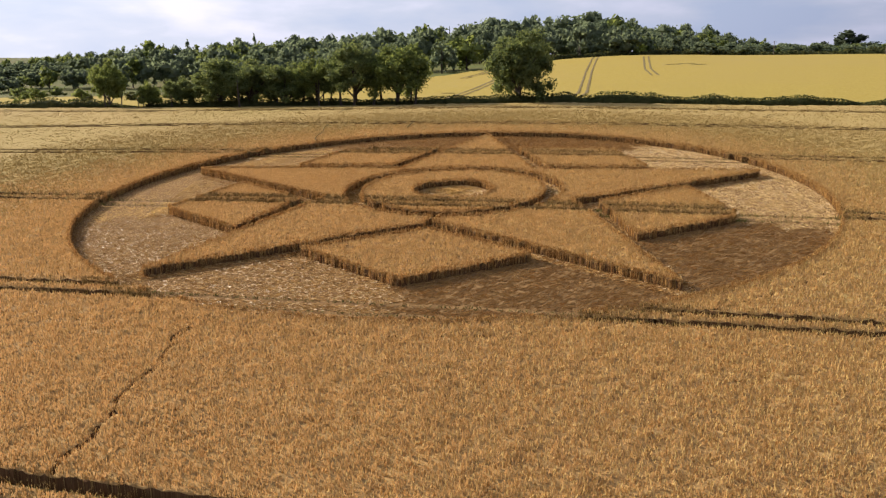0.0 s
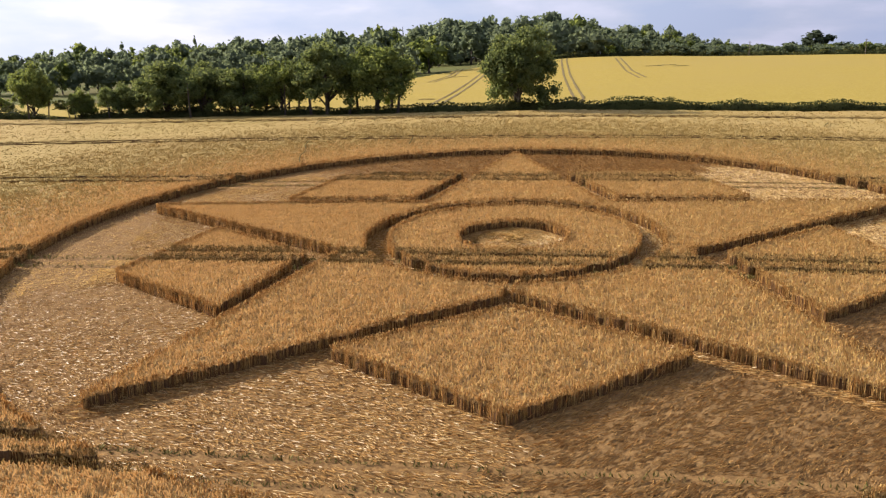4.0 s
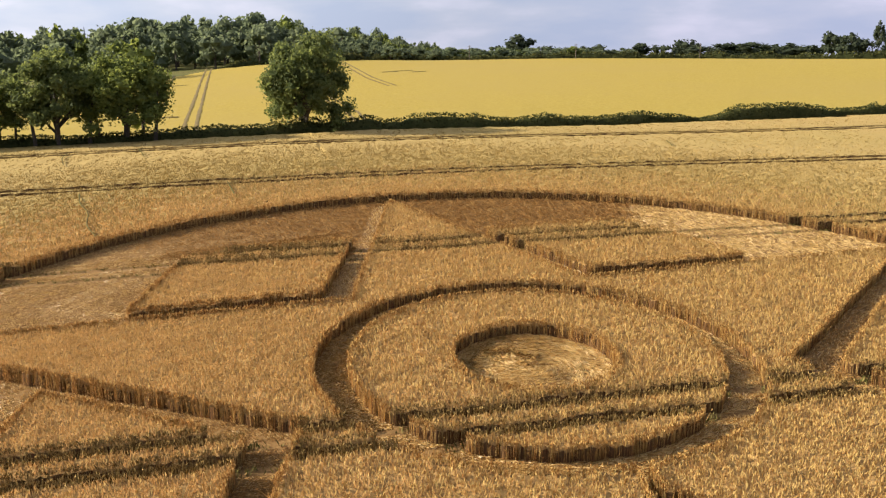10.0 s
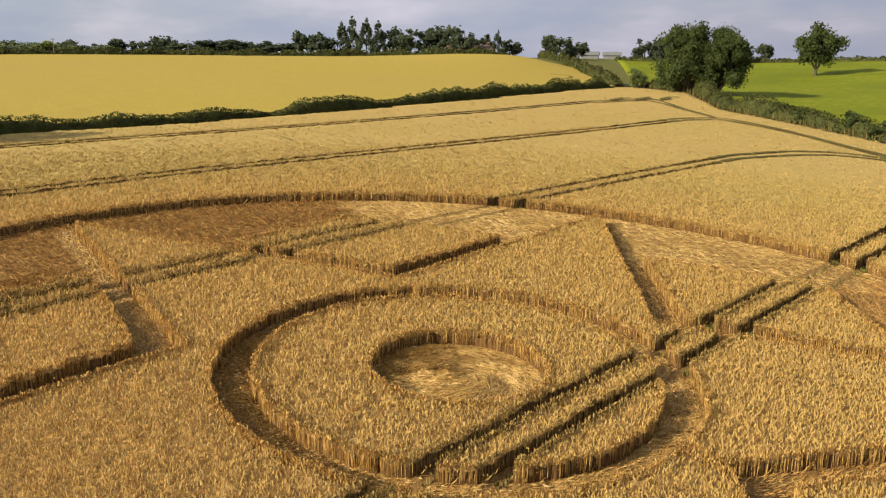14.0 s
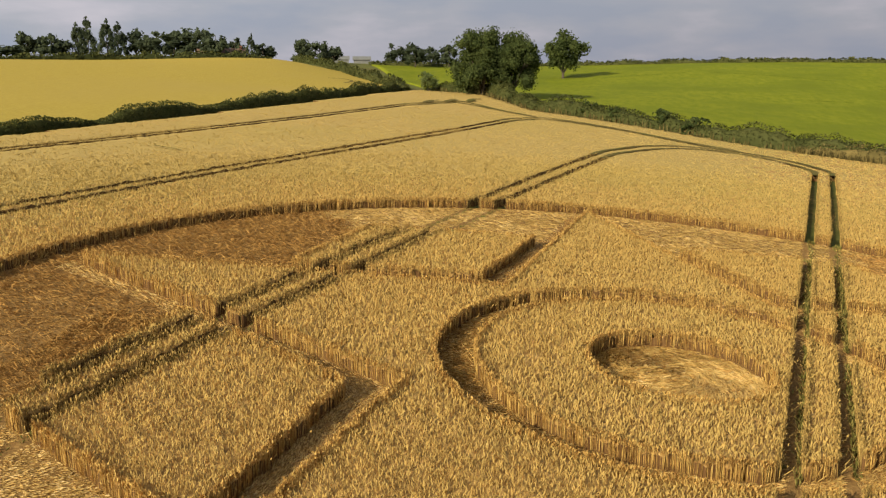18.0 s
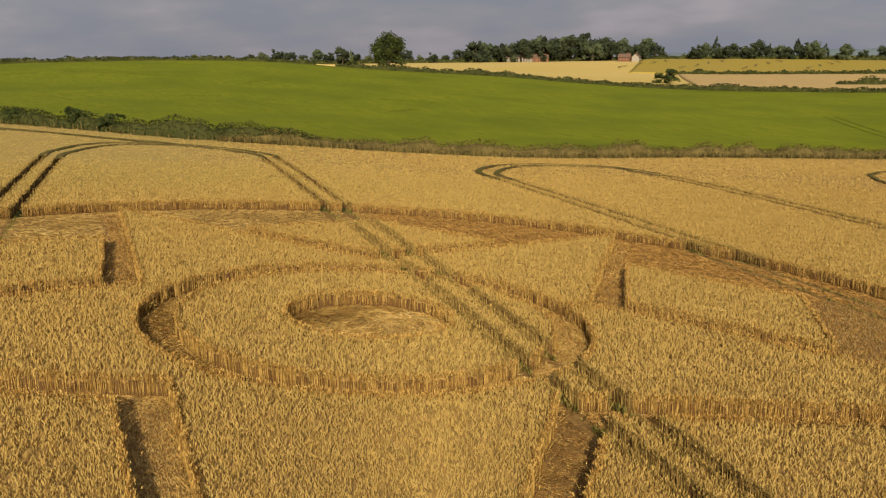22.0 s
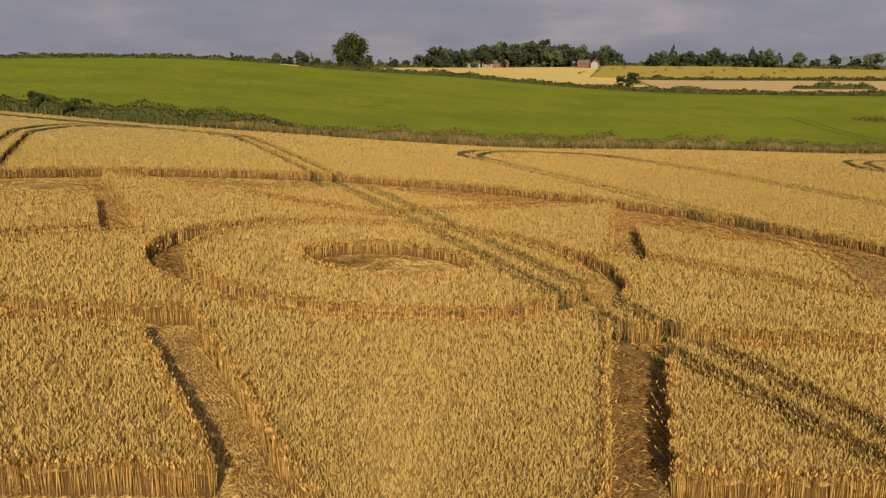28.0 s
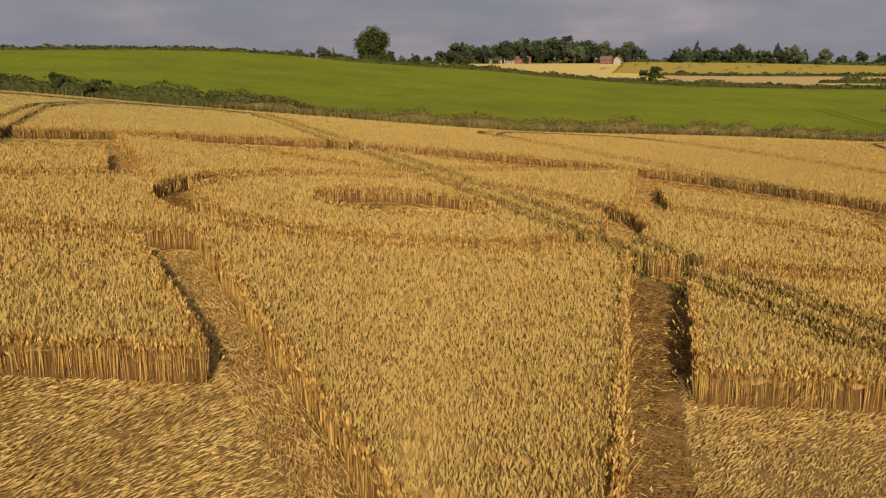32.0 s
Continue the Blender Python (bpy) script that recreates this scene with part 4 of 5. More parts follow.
for k in range(16):
    u, w = 0.04 + 0.056 * k, 0.32 + 0.14 * (k % 4)
    x, y = 505 - 170 * u + w * 150, -424 - 140 * u - w * 145
    ribbon("gold_track", "dark worn mark in the far yellow field", smooth_line([(x, y), (x + 9, y - 9 - 3 * (k % 3)), (x + 15 + 3 * (k % 4), y - 22)], 12), 2.0, 1.35, BARLEY_TRACK, 12)

# ---------------------------------------------------------------- trees


def tube(pts, radii, sides=7):
    pts, n = np.asarray(pts, float), len(pts)
    d = np.gradient(pts, axis=0)
    d /= np.linalg.norm(d, axis=1, keepdims=True)
    u = np.cross(d, (0.31, 0.95, 0.05))
    u /= np.linalg.norm(u, axis=1, keepdims=True)
    w = np.cross(d, u)
    a = np.arange(sides) * 2 * math.pi / sides
    verts = pts[:, None] + (u[:, None] * np.cos(a)[None, :, None] + w[:, None] * np.sin(a)[None, :, None]) * np.asarray(radii)[:, None, None]
    i, j = np.meshgrid(np.arange(n - 1), np.arange(sides), indexing="ij")
    f = np.stack([i * sides + j, i * sides + (j + 1) % sides, (i + 1) * sides + (j + 1) % sides, (i + 1) * sides + j], -1).reshape(-1, 4)
    return verts.reshape(-1, 3), f


def tree_meshes(name, seed, count, size, clumps=26, low=0.2, form="round", ragged=1.0, stems=1, core=0.62):
    """Trunk and crown of a tree 1 high and 1 wide; count leaf clumps of the given size."""
    r = np.random.default_rng(seed)
    if form == "conifer":
        z = r.uniform(0.1, 0.98, clumps)
        rad = 0.42 * (1 - z) + 0.03
        a = r.uniform(0, 6.28, clumps)
        centre = np.stack([np.cos(a) * rad, np.sin(a) * rad, z], 1)
        big = 0.06 + 0.12 * (1 - z)
    else:
        d = r.normal(size=(clumps, 3))
        d /= np.linalg.norm(d, axis=1, keepdims=True)
        mid, tall = (low + 1) / 2, (1 - low) / 2
        turn = np.arctan2(d[:, 1], d[:, 0])[:, None]
        # the lower boughs reach out as far as the middle ones
        flat = np.linalg.norm(d[:, :2], axis=1)
        d[:, :2] *= np.where(d[:, 2] < 0, np.maximum(flat, 0.8) / np.maximum(flat, 0.05), 1.0)[:, None]
        uneven = 1 + ragged * 0.16 * np.sin(3 * turn + seed) + ragged * 0.12 * np.sin(5 * turn + 4 * d[:, 2:] + seed * 2.1)
        reach = r.uniform(0.45 - 0.1 * ragged, 0.9, (clumps, 1)) * uneven
        centre = d * reach * [0.50, 0.50, tall * 0.94] + [0, 0, mid]
        centre[:, :2] *= (1.06 - 0.5 * np.clip((centre[:, 2:] - mid) / tall, 0, 1) ** 2)
        big = r.uniform(0.13 - 0.045 * ragged, 0.21, clumps) * min(1.0, (30 / clumps) ** 0.33)
    k = r.integers(0, clumps, count)
    n = r.normal(size=(count, 3))
    n[:, 2] = n[:, 2] * 0.85 + 0.15
    n /= np.linalg.norm(n, axis=1, keepdims=True)
    p = centre[k] + n * (big[k] * r.uniform(0.45, 1.12, count))[:, None]
    v, f = leaves(p, n, size)
    octa = np.array([(1, 0, 0), (0, 1, 0), (-1, 0, 0), (0, -1, 0), (0, 0, 1), (0, 0, -1)], float)
    ball = np.array([(0, 1, 4, 4), (1, 2, 4, 4), (2, 3, 4, 4), (3, 0, 4, 4), (1, 0, 5, 5), (2, 1, 5, 5), (3, 2, 5, 5), (0, 3, 5, 5)])[:, :3]
    hub = (centre[:, None] + octa[None] * (big * core)[:, None, None] * r.uniform(0.75, 1.15, (clumps, 6, 1))).reshape(-1, 3)
    hub_f = (np.arange(clumps)[:, None, None] * 6 + ball[None]).reshape(-1, 3) + len(v)
    crown = bpy.data.meshes.new(name + "_crown")
    crown.from_pydata(np.concatenate([v, hub]).tolist(), [], f.tolist() + hub_f.tolist())
    vs, fs, top = [], [], 0
    limbs = [([(0, 0, -0.02), (0.008, 0.004, low * 0.8), (-0.006, 0.01, 0.5), (0.01, 0, 0.86)], [0.038, 0.028, 0.018, 0.005])]
    for c in centre[: 0 if form == "conifer" else (9 if count > 1500 else 2)]:
        h = r.uniform(low * 0.55, low + 0.15)
        limbs.append(([(0, 0, h), tuple(c * [0.5, 0.5, 0.5] + [0, 0, h * 0.5 + 0.04]), tuple(c)], [0.016, 0.010, 0.003]))
    for k in range(1, stems):
        bx, by = r.uniform(-0.3, 0.3, 2)
        limbs.append(([(bx, by, -0.02), (bx * 1.1, by * 1.1, low + 0.1), (bx * 1.3, by * 1.2, 0.6)], [0.02, 0.015, 0.006]))
    for pts, rad in limbs:
        a, b = tube(pts, rad, 7 if count > 1500 else 5)
        vs.append(a)
        fs.append(b + top)
        top += len(a)
    trunk = bpy.data.meshes.new(name + "_trunk")
    trunk.from_pydata(np.concatenate(vs).tolist(), [], np.concatenate(fs).tolist())
    trunk.materials.append(BARK)
    return trunk, crown


def plant(name, label, x, y, height, width, meshes, mat, turn=0.0, group="", sink=0.0, category="tree"):
    trunk, crown = meshes
    ob = tagged(new(name), label, category, group)
    z = at(x, y) - sink
    ob.matrix_basis = Matrix.Translation((x, y, z)) @ Matrix.Rotation(turn, 4, "Z") @ Matrix.Diagonal((width, width, height, 1))
    new("trunk", trunk).parent = ob
    if not crown.materials:
        crown.materials.append(mat)
    c = new("crown", crown)
    c.parent = ob
    if crown.materials[0] != mat:
        c.material_slots[0].link = "OBJECT"
        c.material_slots[0].material = mat
    return ob


# the hedgerow trees north of the field
ROW = [(-73.1, 100, 9.7, 5.0, 0.14, LIGHT_LEAF), (-64.5, 99, 5.6, 3.9, 0.1, LIGHT_LEAF), (-57.4, 98.1, 6.4, 4.8, 0.16, LEAF), (-48.8, 97.1, 9.9, 10.3, 0.06, LEAF), (-42.2, 96.2, 10.3, 8.3, 0.08, LEAF), (-35.1, 94.9, 8.9, 8.8, 0.1, LEAF), (-28.5, 93.8, 9.3, 6.7, 0.2, LIGHT_LEAF), (-20.5, 92.4, 12.5, 9.3, 0.16, LEAF), (-12.1, 91.1, 11.8, 9.9, 0.16, LIGHT_LEAF)]
for k, (x, y, h, w, low, mat) in enumerate(ROW):
    kit = tree_meshes("hedgerow_tree", 40 + k, 12000, 0.023, 90, low * 1.05, ragged=0.8, stems=4)
    plant("hedgerow_tree", "leafy hedgerow tree with several stems and gaps low down", x, y, h * 1.02, w * 1.42, kit, mat, k * 1.3, "hedgerow trees")
plant("ash_tree", "lone full-crowned tree standing in the field hedge", 11.4, 87.6, 14.8, 13.4, tree_meshes("ash_tree", 71, 18000, 0.020, 110, 0.03, ragged=0.8), LEAF)
plant("oak_tree", "large spreading dark green oak at the field corner", 170.4, 42.0, 17.4, 16.4, tree_meshes("oak_tree", 81, 20000, 0.019, 100, 0.05, ragged=0.5), DIM_LEAF)
plant("oak_tree", "broad oak beside a taller oak at the field corner", 170.8, 35.2, 16.4, 14.4, tree_meshes("oak_tree", 82, 16000, 0.020, 90, 0.06, ragged=0.5), DIM_LEAF, 1.0)
SMALL = [tree_meshes("field_tree", 90 + k, 460, 0.072, 22, 0.02, ragged=0.4, core=0.9) for k in range(6)]
LOW = [tree_meshes("shrub", 110 + k, 520, 0.08, 18, -0.1) for k in range(4)]
FIR = [tree_meshes("fir_tree", 120 + k, 700, 0.055, 36, 0.05, "conifer") for k in range(2)]
plant("field_bush", "round dense bush at the corner of the hedges", 182.7, 58.5, 5.8, 6.7, LOW[0], LEAF, category="bush")
for k, (x, y, h, w) in enumerate(((118.3, 0.7, 4.3, 5.2), (114.5, -3.9, 4.1, 5.6), (125.4, 8.5, 3.9, 4.6), (131.0, 14.0, 3.9, 4.8))):
    plant("hedge_bush", "rounded hawthorn bush standing above the hedge", x, y, h, w, LOW[k], DIM_LEAF, k * 1.4, "bushes in the hedge", category="bush")
plant("ridge_tree", "single tree on the green ridge", 292, 34.7, 16.6, 16.0, tree_meshes("ridge_tree", 133, 4200, 0.036, 30, 0.14, ragged=0.5), DIM_LEAF)
plant("ridge_tree", "solitary broad tree at the end of the green field", 387.9, -185.6, 18.2, 21.2, tree_meshes("ridge_tree", 131, 4600, 0.034, 36, 0.06, ragged=0.35), DIM_LEAF)
plant("field_bush", "big round bush in the far hedge", 305.6, -304.1, 9.3, 14.0, LOW[1], DIM_LEAF, category="bush")
plant("hedge_tree", "leafy tree at the lower corner of the green field", 186.2, -349.6, 12.9, 10.9, tree_meshes("hedge_tree", 141, 2600, 0.045, 26, 0.02), LEAF)
plant("poplar", "slim pointed poplar on the skyline", 555.5, -235.8, 13.5, 4.1, FIR[0], LEAF)

WOOD_AZ = [60, 62, 64, 66, 68, 70, 72, 74, 76, 78, 80, 82, 84, 86, 88, 90, 92, 94, 96, 98, 100, 102, 104, 106, 108, 110, 112, 114, 116, 118, 128]
WOOD_EL = [0.59, 0.67, 0.72, 0.75, 0.92, 1.15, 1.58, 1.96, 2.2, 2.47, 2.86, 2.93, 2.64, 2.55, 2.46, 2.3, 2.05, 1.76, 1.61, 1.55, 1.36, 1.17, 1.13, 0.94, 0.77, 0.84, 0.55, 0.32, 0.13, -0.2, -0.5]
count = 0
for row, (dist, drop) in enumerate(((378, 5.0), (408, 3.0), (440, 1.2), (472, 0.2))):
    a = 59.0 if row else 62.0
    while a < 126:
        jit = rng.normal(size=4)
        az = radians(a + 0.25 * jit[0])
        dd = dist + 8 * jit[1] - (55 if row == 0 and a > 88 else 0)
        x, y = -6.3 + dd * math.cos(az), -58.1 + dd * math.sin(az)
        top = 14.56 + dd * math.tan(radians(float(np.interp(a, WOOD_AZ, WOOD_EL)) - 0.18)) - drop - abs(jit[2]) * 1.3
        h = max((top - at(x, y)) * 1.12 + 1.2, 5.0)
        w = max(h, 9.0) * rng.uniform(0.8, 1.15)
        pick = count % 6
        mat = [HAZE_LEAF, HAZE_LEAF, HAZE_LEAF, HAZE_LEAF, LIGHT_LEAF, HAZE_LEAF][int(rng.integers(0, 6))]
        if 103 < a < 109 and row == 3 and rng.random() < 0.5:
            plant("wood_conifer", "dark pointed conifer rising out of the wood", x, y, h + 2, w * 0.5, FIR[count % 2], HAZE_LEAF, jit[3], "wood on the hill")
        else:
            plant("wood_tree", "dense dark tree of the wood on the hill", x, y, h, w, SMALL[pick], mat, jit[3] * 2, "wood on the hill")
        a += math.degrees(w * 0.45 / dd)
        count += 1
plant("lime_tree", "small bright yellow-green tree at the edge of the wood", 73.7, 299.4, 6.2, 5.6, SMALL[2], LIME_LEAF)

# trees on the north-eastern skyline: azimuth, height of the crown's top, width
SKY = [(61.6, 0.85, 9.3, 0), (60.2, 1.40, 13.5, 0), (58.6, 0.77, 10.3, 0), (57.4, 0.81, 10.3, 0), (56.2, 0.71, 11.4, 0), (55.1, 0.76, 11.4, 0), (53.8, 0.67, 10.3, 0), (52.7, 0.83, 9.3, 0), (51.3, 0.79, 9.3, 0), (49.8, 1.23, 11.4, 0), (48.4, 0.67, 9.3, 1), (47.6, 0.70, 9.3, 1), (46.8, 0.73, 9.3, 1), (45.9, 0.71, 9.3, 1), (45.0, 0.69, 9.3, 1), (44.1, 0.72, 9.3, 1), (43.1, 0.68, 9.3, 1), (41.5, 1.30, 10.3, 0), (40.4, 1.38, 11.4, 0), (39.0, 1.87, 9.3, 1), (38.3, 2.13, 10.3, 1), (37.5, 2.08, 10.3, 1), (36.7, 1.88, 9.3, 1), (35.7, 1.57, 11.4, 0), (34.7, 1.62, 12.4, 0), (33.5, 1.47, 11.4, 0), (32.3, 1.80, 13.5, 0), (31.2, 1.57, 11.4, 0), (29.9, 1.17, 9.3, 0), (29.1, 1.38, 6.2, 1), (28.3, 0.92, 9.3, 0), (25.7, 1.17, 9.3, 0), (24.9, 1.15, 9.3, 0), (23.9, 1.00, 8.3, 0), (19.8, 0.99, 9.3, 0), (18.8, 0.98, 9.3, 0), (17.6, 0.92, 9.3, 0), (16.5, 0.86, 8.3, 0), (14.4, 0.82, 8.3, 0), (12.7, 0.89, 7.2, 0)]
for k, (a, el, w, fir) in enumerate(SKY):
    az = radians(a)
    if 42.5 < a < 49:  # a low belt of broad trees
        fir, w = 0, 15.0
    dd = 400.0 + 14 * math.sin(k * 2.3)
    x, y = -28 + dd * math.cos(az), -21.4 + dd * math.sin(az)
    h = max(15.65 + dd * math.tan(radians(el)) - at(x, y) + (2.6 if 28 < a < 50 else 1.8), 4.5)
    kit, nm = (FIR[k % 2], "skyline_fir") if fir else (SMALL[k % 6], "skyline_tree")
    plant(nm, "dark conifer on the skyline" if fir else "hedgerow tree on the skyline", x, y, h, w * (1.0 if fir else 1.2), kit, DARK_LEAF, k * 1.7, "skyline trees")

# trees round the far hamlet, beyond the pale field
HAM = [(a, 0.28 + 0.50 * math.exp(-(((a + 35.5) / 4.0) ** 2)), 0) for a in np.arange(-41.0, -29.5, 0.42)] + [(a, 0.34 - abs(a + 45.0) * 0.05, 1 if k % 3 == 0 else 0) for k, a in enumerate(np.arange(-50.5, -43.2, 0.5))] + [(a, -0.16, 0) for a in np.arange(-57.5, -51, 1.0)] + [(a, -0.02, 0) for a in np.arange(-29.0, -16, 0.8)]
for k, (a, el, fir) in enumerate(HAM):
    az = radians(1.034 * a - 0.3)
    dd = 915.0 + 25 * math.sin(k * 1.9)
    x, y = -33.8 + dd * math.cos(az), 19.7 + dd * math.sin(az)
    h = max(13.74 + dd * math.tan(radians(el + 0.68 + 0.13 * math.sin(k * 2.7) + 0.14 * math.sin(k * 1.3) + 0.1 * math.sin(k * 5.9))) - at(x, y), 5.0)
    kit, nm = (FIR[k % 2], "far_pine") if fir else (SMALL[k % 6], "far_tree")
    plant(nm, "pine on the far skyline" if fir else "far tree beyond the pale field", x, y, h + 1.5, h * (0.7 if fir else 1.2), kit, HAZE_LEAF if k % 4 == 1 else DARK_LEAF, k * 1.1, "trees by the hamlet")

# scrub behind the western hedge
for k in range(34):
    x = rng.uniform(-190, -62)
    y = 122 + rng.uniform(0, 70) + (-62 - x) * 0.1
    h = rng.uniform(1.8, 4.4)
    plant("scrub_bush", "rounded scrub bush on rough ground", x, y, h, h * rng.uniform(1.1, 1.7), LOW[k % 4], [LEAF, LIGHT_LEAF, HEDGE][k % 3], k * 0.9, "scrub bushes", category="bush")

# ---------------------------------------------------------------- hedges


def hedge(name, label, pts, height, width, per_metre, leaf, mat, core, dry=0.0, wild=0.35):
    """A hedge: an uneven core with loose leaves over it."""
    c = along(pts, max(int(np.hypot(*np.diff(np.asarray(pts), axis=0).T).sum() / 1.2), 6))
    n = len(c)
    d = np.gradient(c, axis=0)
    d /= np.linalg.norm(d, axis=1, keepdims=True)
    side = np.stack([-d[:, 1], d[:, 0]], 1)
    z = land(c[:, 0], c[:, 1])
    wave = np.convolve(rng.normal(size=n + 8), np.ones(5) / 5, "same")[4:-4]
    tall = height * (1 + wild * np.clip(wave * 1.6, -0.8, 1.3))
    ends_in = np.minimum(np.arange(n), n - 1 - np.arange(n))
    tall = tall * np.clip(0.45 + ends_in / 9.0, 0.45, 1.0)
    ob = tagged(new(name), label, "hedge", kind="structure")
    prof = [(-0.5, 0.0), (-0.52, 0.5), (-0.36, 0.86), (0.0, 0.96), (0.36, 0.86), (0.52, 0.5), (0.5, 0.0)]
    rows = [np.column_stack([c + side * (w0 * width * 0.86), z - 0.1 + tall * 0.88 * h0 + rng.uniform(-0.06, 0.06, n)]) for w0, h0 in prof]
    k = np.arange(n - 1)[:, None]
    f = np.concatenate([k + r * n + np.array([0, n, n + 1, 1]) for r in range(len(prof) - 1)])
    shape("hedge_body", np.concatenate(rows), f, core, ob)
    total = int(per_metre * n * 1.2)
    at_k = rng.uniform(0, n - 1.001, total)
    i0 = at_k.astype(int)
    fr = (at_k - i0)[:, None]
    q = c[i0] * (1 - fr) + c[i0 + 1] * fr
    ang = rng.uniform(0, math.pi, total)
    zz = z[i0] * (1 - fr[:, 0]) + z[i0 + 1] * fr[:, 0]
    hh = tall[i0] * (1 - fr[:, 0]) + tall[i0 + 1] * fr[:, 0]
    w = np.cos(ang) * 0.5 * width * rng.uniform(0.85, 1.1, total)
    up = (0.06 + np.sin(ang) ** 0.7 * 0.94) * hh * rng.uniform(0.9, 1.08, total)
    p = np.column_stack([q + side[i0] * w[:, None], zz + up])
    nrm = np.column_stack([side[i0] * np.cos(ang)[:, None], np.sin(ang)])
    v, f = leaves(p, nrm, leaf)
    tagged(shape("foliage", v, f, mat, ob), kind="stuff")
    if dry:
        m0 = int(n * 1.2 * dry)
        i0 = rng.integers(0, n - 1, m0)
        q = c[i0] + d[i0] * rng.uniform(0, 1.2, (m0, 1)) + side[i0] * (rng.choice([-1, 1], (m0, 1)) * width * rng.uniform(0.45, 0.95, (m0, 1)))
        base = np.column_stack([q, land(q[:, 0], q[:, 1])])
        tip = base + np.column_stack([rng.normal(size=(m0, 2)) * 0.15, rng.uniform(0.4, 1.1, m0) * max(1.0, height * 0.6)])
        v, f = spikes(base, tip, rng.uniform(0.08, 0.2, m0), 0.4)
        tagged(shape("dry_grass", v, f, DRY, ob), kind="stuff")
    return ob


hedge("field_hedge", "dark clipped hawthorn hedge between wheat and barley", [(-65.6, 99.6), (-61.5, 99.1), (-16, 92.1), (10.9, 88), (57.8, 81.1), (72, 78.9)], 1.9, 2.4, 90, 0.21, HEDGE, HEDGE, wild=0.25)
hedge("field_hedge", "uneven dark hedge beside the yellow barley", [(71, 79), (98.4, 75.6), (139.2, 70.2), (179.6, 64.3)], 2.2, 2.6, 85, 0.22, HEDGE, HEDGE, wild=0.4)
hedge("field_hedge", "low overgrown hedge along the western field edge", [(-165, 119.5), (-104.2, 105), (-67.6, 99.9)], 1.8, 2.6, 40, 0.3, HEDGE, HEDGE)
hedge("field_hedge", "ragged hedge with dry grass beside the green field", [(187.8, 58), (171, 40.2), (143, 25.7), (122, 5.2), (106.8, -13.2), (98.3, -33.9)], 3.1, 3.4, 80, 0.22, HEDGE, HEDGE, dry=10, wild=0.32)
hedge("field_verge", "low strip of rough grass and weeds below the green field", [(103.6, -18.4), (97.8, -35.9), (96.1, -40), (91.3, -68.5), (84.8, -112.9), (78.8, -168.2)], 2.7, 4.0, 70, 0.18, DRY, DRY, dry=60, wild=0.3)
hedge("field_scrub", "patch of dry scrub at the lower side of the green field", [(122.7, -246), (127.9, -241.2), (134.2, -235.3)], 1.5, 6.0, 40, 0.3, DRY, HEDGE, dry=30, wild=0.5)
hedge("ridge_hedge", "dark hedge along the top of the barley field", [(32.9, 291.8), (88.1, 297.9), (150.8, 269.4), (198.5, 232.7), (244.1, 179.5), (266, 138.1)], 2.2, 3.0, 14, 0.6, HEDGE, HEDGE)
hedge("boundary_hedge", "hedge running up beside the barley field", [(191.6, 67.4), (224.4, 85.9), (261, 107.7), (328.1, 154.3)], 2.6, 4.0, 20, 0.5, HEDGE, HEDGE)
hedge("ridge_hedge", "dark hedge on the skyline of the green field", [(346, 127.1), (368, 39.7), (370.5, -48.9), (355.4, -105.2), (344.7, -128.1)], 2.0, 3.0, 12, 0.7, HEDGE, HEDGE)
hedge("ridge_hedge", "dark hedge between green crop and pale grain", [(341.4, -136.4), (333.9, -151.9), (303.5, -204.4), (265.4, -253.6), (216.9, -302.1), (158.2, -353.8)], 2.3, 3.4, 16, 0.6, HEDGE, HEDGE, wild=0.3)
hedge("far_hedge", "far dark hedge below the yellow field", [(463.4, -461.5), (392.4, -511.6), (308.8, -569.8), (277.5, -591.9)], 3.0, 5.0, 8, 1.1, HEDGE, HEDGE)
hedge("hedge_clump", "short thick piece of hedge standing in the stubble", [(249.6, -361.5), (236.9, -375.3), (222.1, -389)], 3.4, 6.0, 14, 0.7, HEDGE, HEDGE)
hedge("far_hedge", "far dark hedge along the top of the pale field", [(857.4, -210.3), (792.8, -361), (724.5, -471.8), (642.2, -580.7), (562.7, -658.3), (438.1, -745.9)], 4.0, 7.0, 6, 1.4, HEDGE, HEDGE)

# ---------------------------------------------------------------- buildings and poles


def box(bm, x0, x1, y0, y1, z0, z1):
    v = [bm.verts.new((x, y, z)) for z in (z0, z1) for x, y in ((x0, y0), (x1, y0), (x1, y1), (x0, y1))]
    for q in ((3, 2, 1, 0), (4, 5, 6, 7), (0, 1, 5, 4), (1, 2, 6, 5), (2, 3, 7, 6), (3, 0, 4, 7)):
        bm.faces.new([v[k] for k in q])


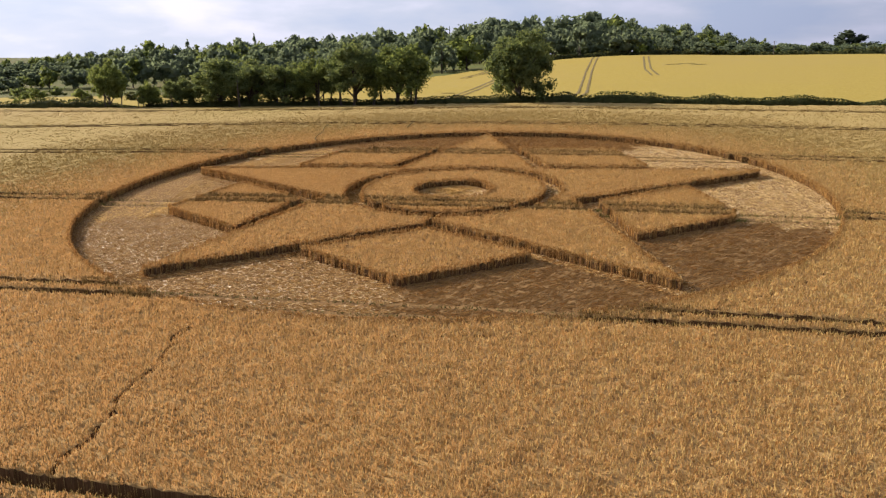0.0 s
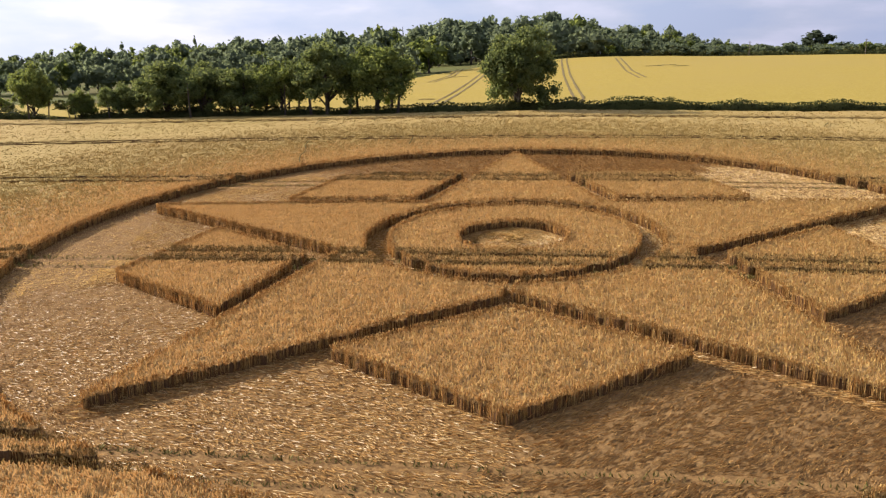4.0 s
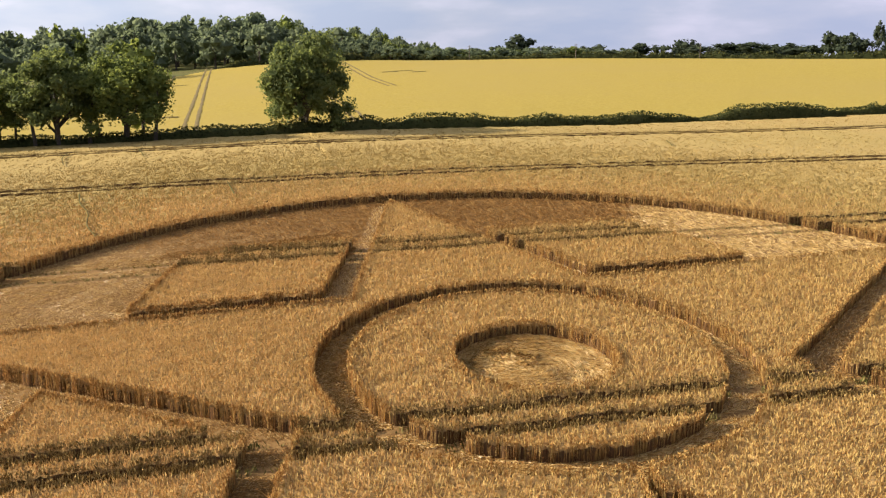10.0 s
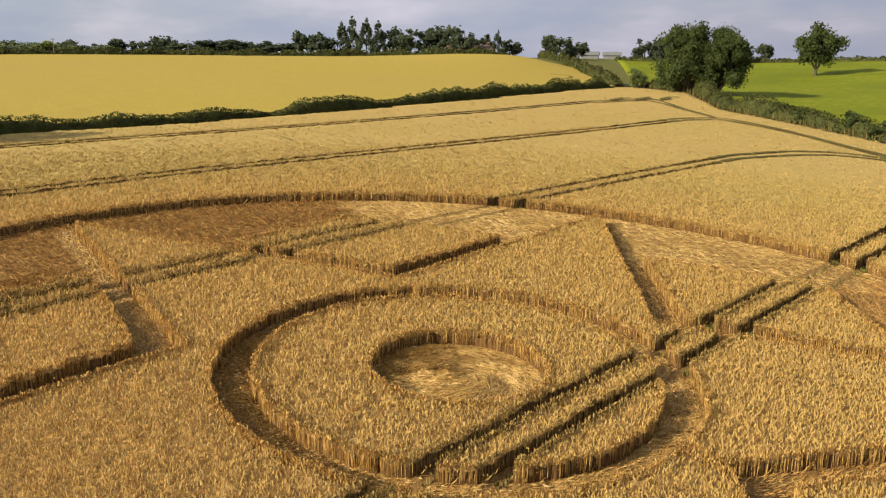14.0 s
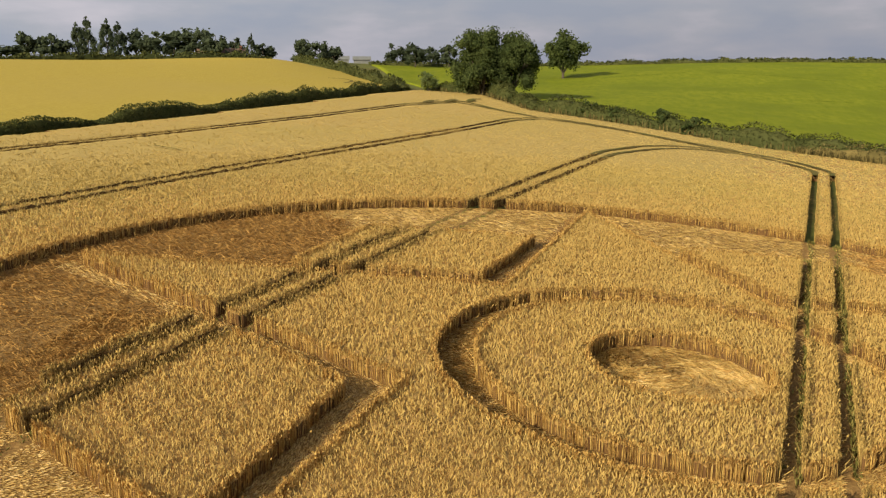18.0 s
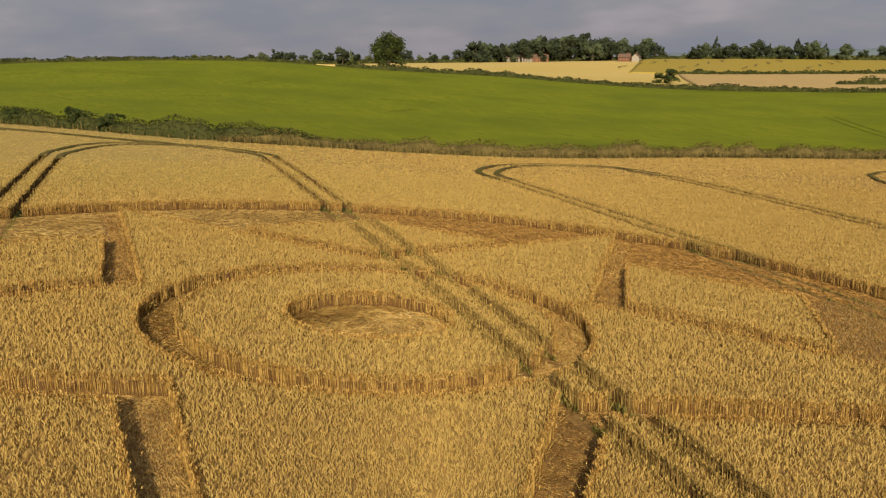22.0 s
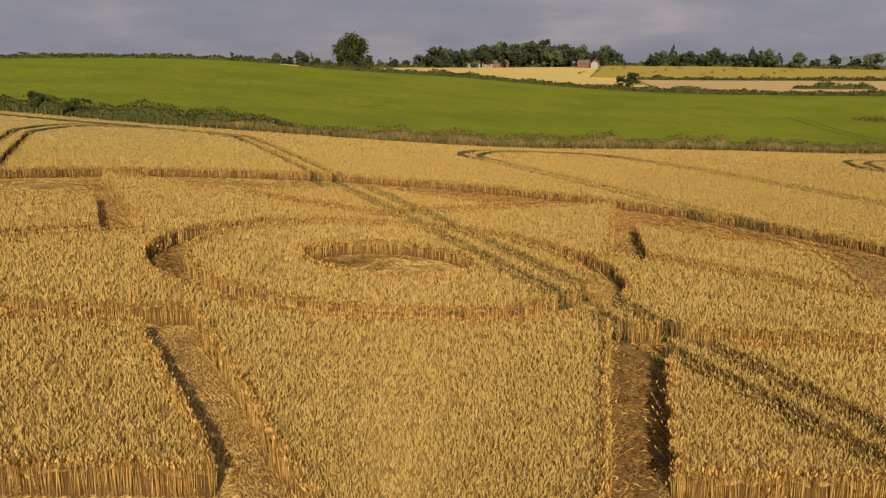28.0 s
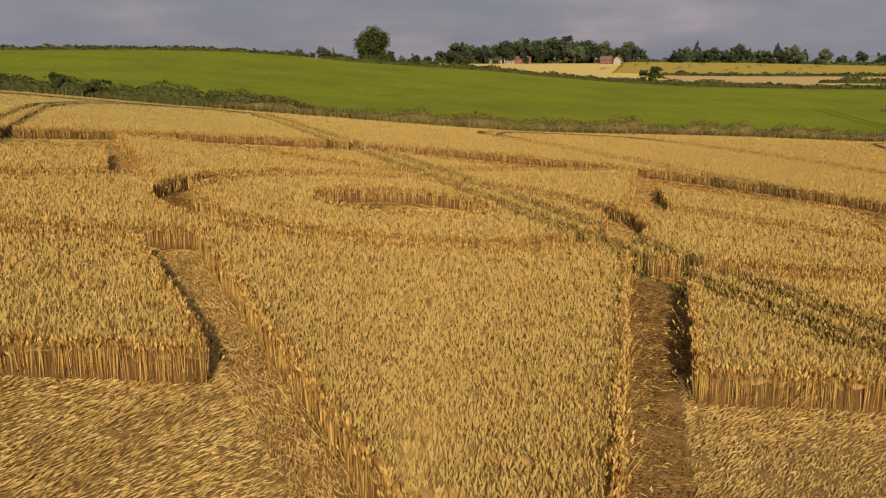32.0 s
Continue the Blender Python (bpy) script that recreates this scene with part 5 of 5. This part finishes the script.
def house(name, label, x, y, turn, length, depth, eaves, rise, wall, roof, windows=4):
    ob = tagged(new(name), label, "house")
    ob.matrix_basis = Matrix.Translation((x, y, at(x, y) - 0.3)) @ Matrix.Rotation(turn, 4, "Z")
    bm = bmesh.new()
    box(bm, -length / 2, length / 2, -depth / 2, depth / 2, 0, eaves)
    for s in (-1, 1):
        g = [bm.verts.new((s * length / 2, yy, zz)) for yy, zz in ((-depth / 2, eaves), (depth / 2, eaves), (0, eaves + rise))]
        bm.faces.new(g)
    part("wall", bm, wall, ob)
    bm = bmesh.new()
    o = 0.5
    for s in (-1, 1):
        low = [bm.verts.new((e * (length / 2 + o), s * (depth / 2 + o), eaves - 0.3 + t)) for t in (0, 0.25) for e in (-1, 1)]
        top = [bm.verts.new((e * (length / 2 + o), 0, eaves + rise + t)) for t in (0, 0.25) for e in (-1, 1)]
        for q in ((low[0], low[1], top[1], top[0]), (low[2], low[3], top[3], top[2]), (low[0], low[1], low[3], low[2]), (low[0], low[2], top[2], top[0]), (low[1], low[3], top[3], top[1])):
            bm.faces.new(q)
    r = part("roof", bm, roof, ob)
    if windows:
        bm = bmesh.new()
        box(bm, -length * 0.3 - 0.5, -length * 0.3 + 0.5, -0.5, 0.5, eaves + rise * 0.5, eaves + rise + 1.4)
        part("chimney", bm, BRICK, r)
    for k in range(windows):
        for z0 in (0.9, 3.5):
            if z0 + 1.2 > eaves:
                continue
            wx = -length / 2 + length * (k + 0.5) / windows
            for s in (-1, 1):
                bm = bmesh.new()
                box(bm, wx - 0.55, wx + 0.55, min(s * depth / 2, s * (depth / 2 + 0.06)), max(s * depth / 2, s * (depth / 2 + 0.06)), z0, z0 + 1.2)
                part("window", bm, PANE, ob)
    return ob


def spot(cx, cy, a, d):
    return cx + d * math.cos(radians(a)), cy + d * math.sin(radians(a))


for a, d, turn, ln, wall, roof, lb in ((-32.4, 895, 0.9, 16, RENDERED, TILE, "white rendered house with a red tiled roof"), (-33.3, 893, 1.0, 14, RENDERED, TILE, "white rendered house with a red tiled roof"), (-34.1, 890, 0.9, 18, BRICK, TILE, "red brick house with a tiled roof"), (-39.2, 872, 0.6, 13, BRICK, TILE, "red brick cottage among the trees"), (-39.9, 868, 2.2, 10, RENDERED, TILE, "small white gabled cottage")):
    x, y = spot(-33.8, 19.7, 1.034 * a - 0.3, d)
    house("hamlet_house", lb, x, y, turn, ln * 0.85, 7.0, 4.8, 3.0, wall, roof)
for a, d, turn, ln, wall, roof, lb in ((30.6, 392, 2.2, 13, BRICK, TILE, "red brick farmhouse with a tiled roof"), (29.2, 398, 2.0, 12, BRICK, TILE, "low brick farm cottage with a tiled roof")):
    x, y = spot(-28, -21.4, 1.05 * a - 0.6, d)
    house("farmhouse", lb, x, y, turn, ln * 0.8, 7.0, 2.6, 2.4, wall, roof)
for a, turn in ((22.6, 1.9), (21.3, 1.9)):
    x, y = spot(-28, -21.4, 1.05 * a - 0.6, 440)
    house("farm_barn", "long pale metal-clad farm barn", x, y, turn, 8, 7, 2.2, 1.2, SHEET, SHEET, 0)
for a, d in ((69.0, 350), (62.6, 345), (55.2, 352)):
    x, y = spot(-6.3, -58.1, a, d)
    ob = tagged(new("utility_pole"), "thin wooden power pole at the top of the barley", "pole", "power poles")
    ob.matrix_basis = Matrix.Translation((x, y, at(x, y)))
    v, f = tube([(0, 0, -0.3), (0, 0, 3), (0, 0, 6)], [0.12, 0.11, 0.09], 8)
    shape("pole", v, f, WOOD, ob)
    bm = bmesh.new()
    box(bm, -0.7, 0.7, -0.05, 0.05, 5.5, 5.62)
    part("crossarm", bm, WOOD, ob)

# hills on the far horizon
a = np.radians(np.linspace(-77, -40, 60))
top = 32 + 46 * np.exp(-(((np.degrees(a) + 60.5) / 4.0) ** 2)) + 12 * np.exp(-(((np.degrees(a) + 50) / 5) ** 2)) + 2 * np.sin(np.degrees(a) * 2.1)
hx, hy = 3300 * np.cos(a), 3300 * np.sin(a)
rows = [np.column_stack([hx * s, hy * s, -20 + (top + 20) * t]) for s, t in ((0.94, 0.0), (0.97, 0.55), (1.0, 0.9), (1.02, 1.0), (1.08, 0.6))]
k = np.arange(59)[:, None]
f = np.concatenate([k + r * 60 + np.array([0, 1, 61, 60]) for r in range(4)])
tagged(shape("distant_hills", np.concatenate(rows), f, HILL, smooth=True), "wooded hills on the horizon, tinted blue-grey for haze", "hills", kind="structure")
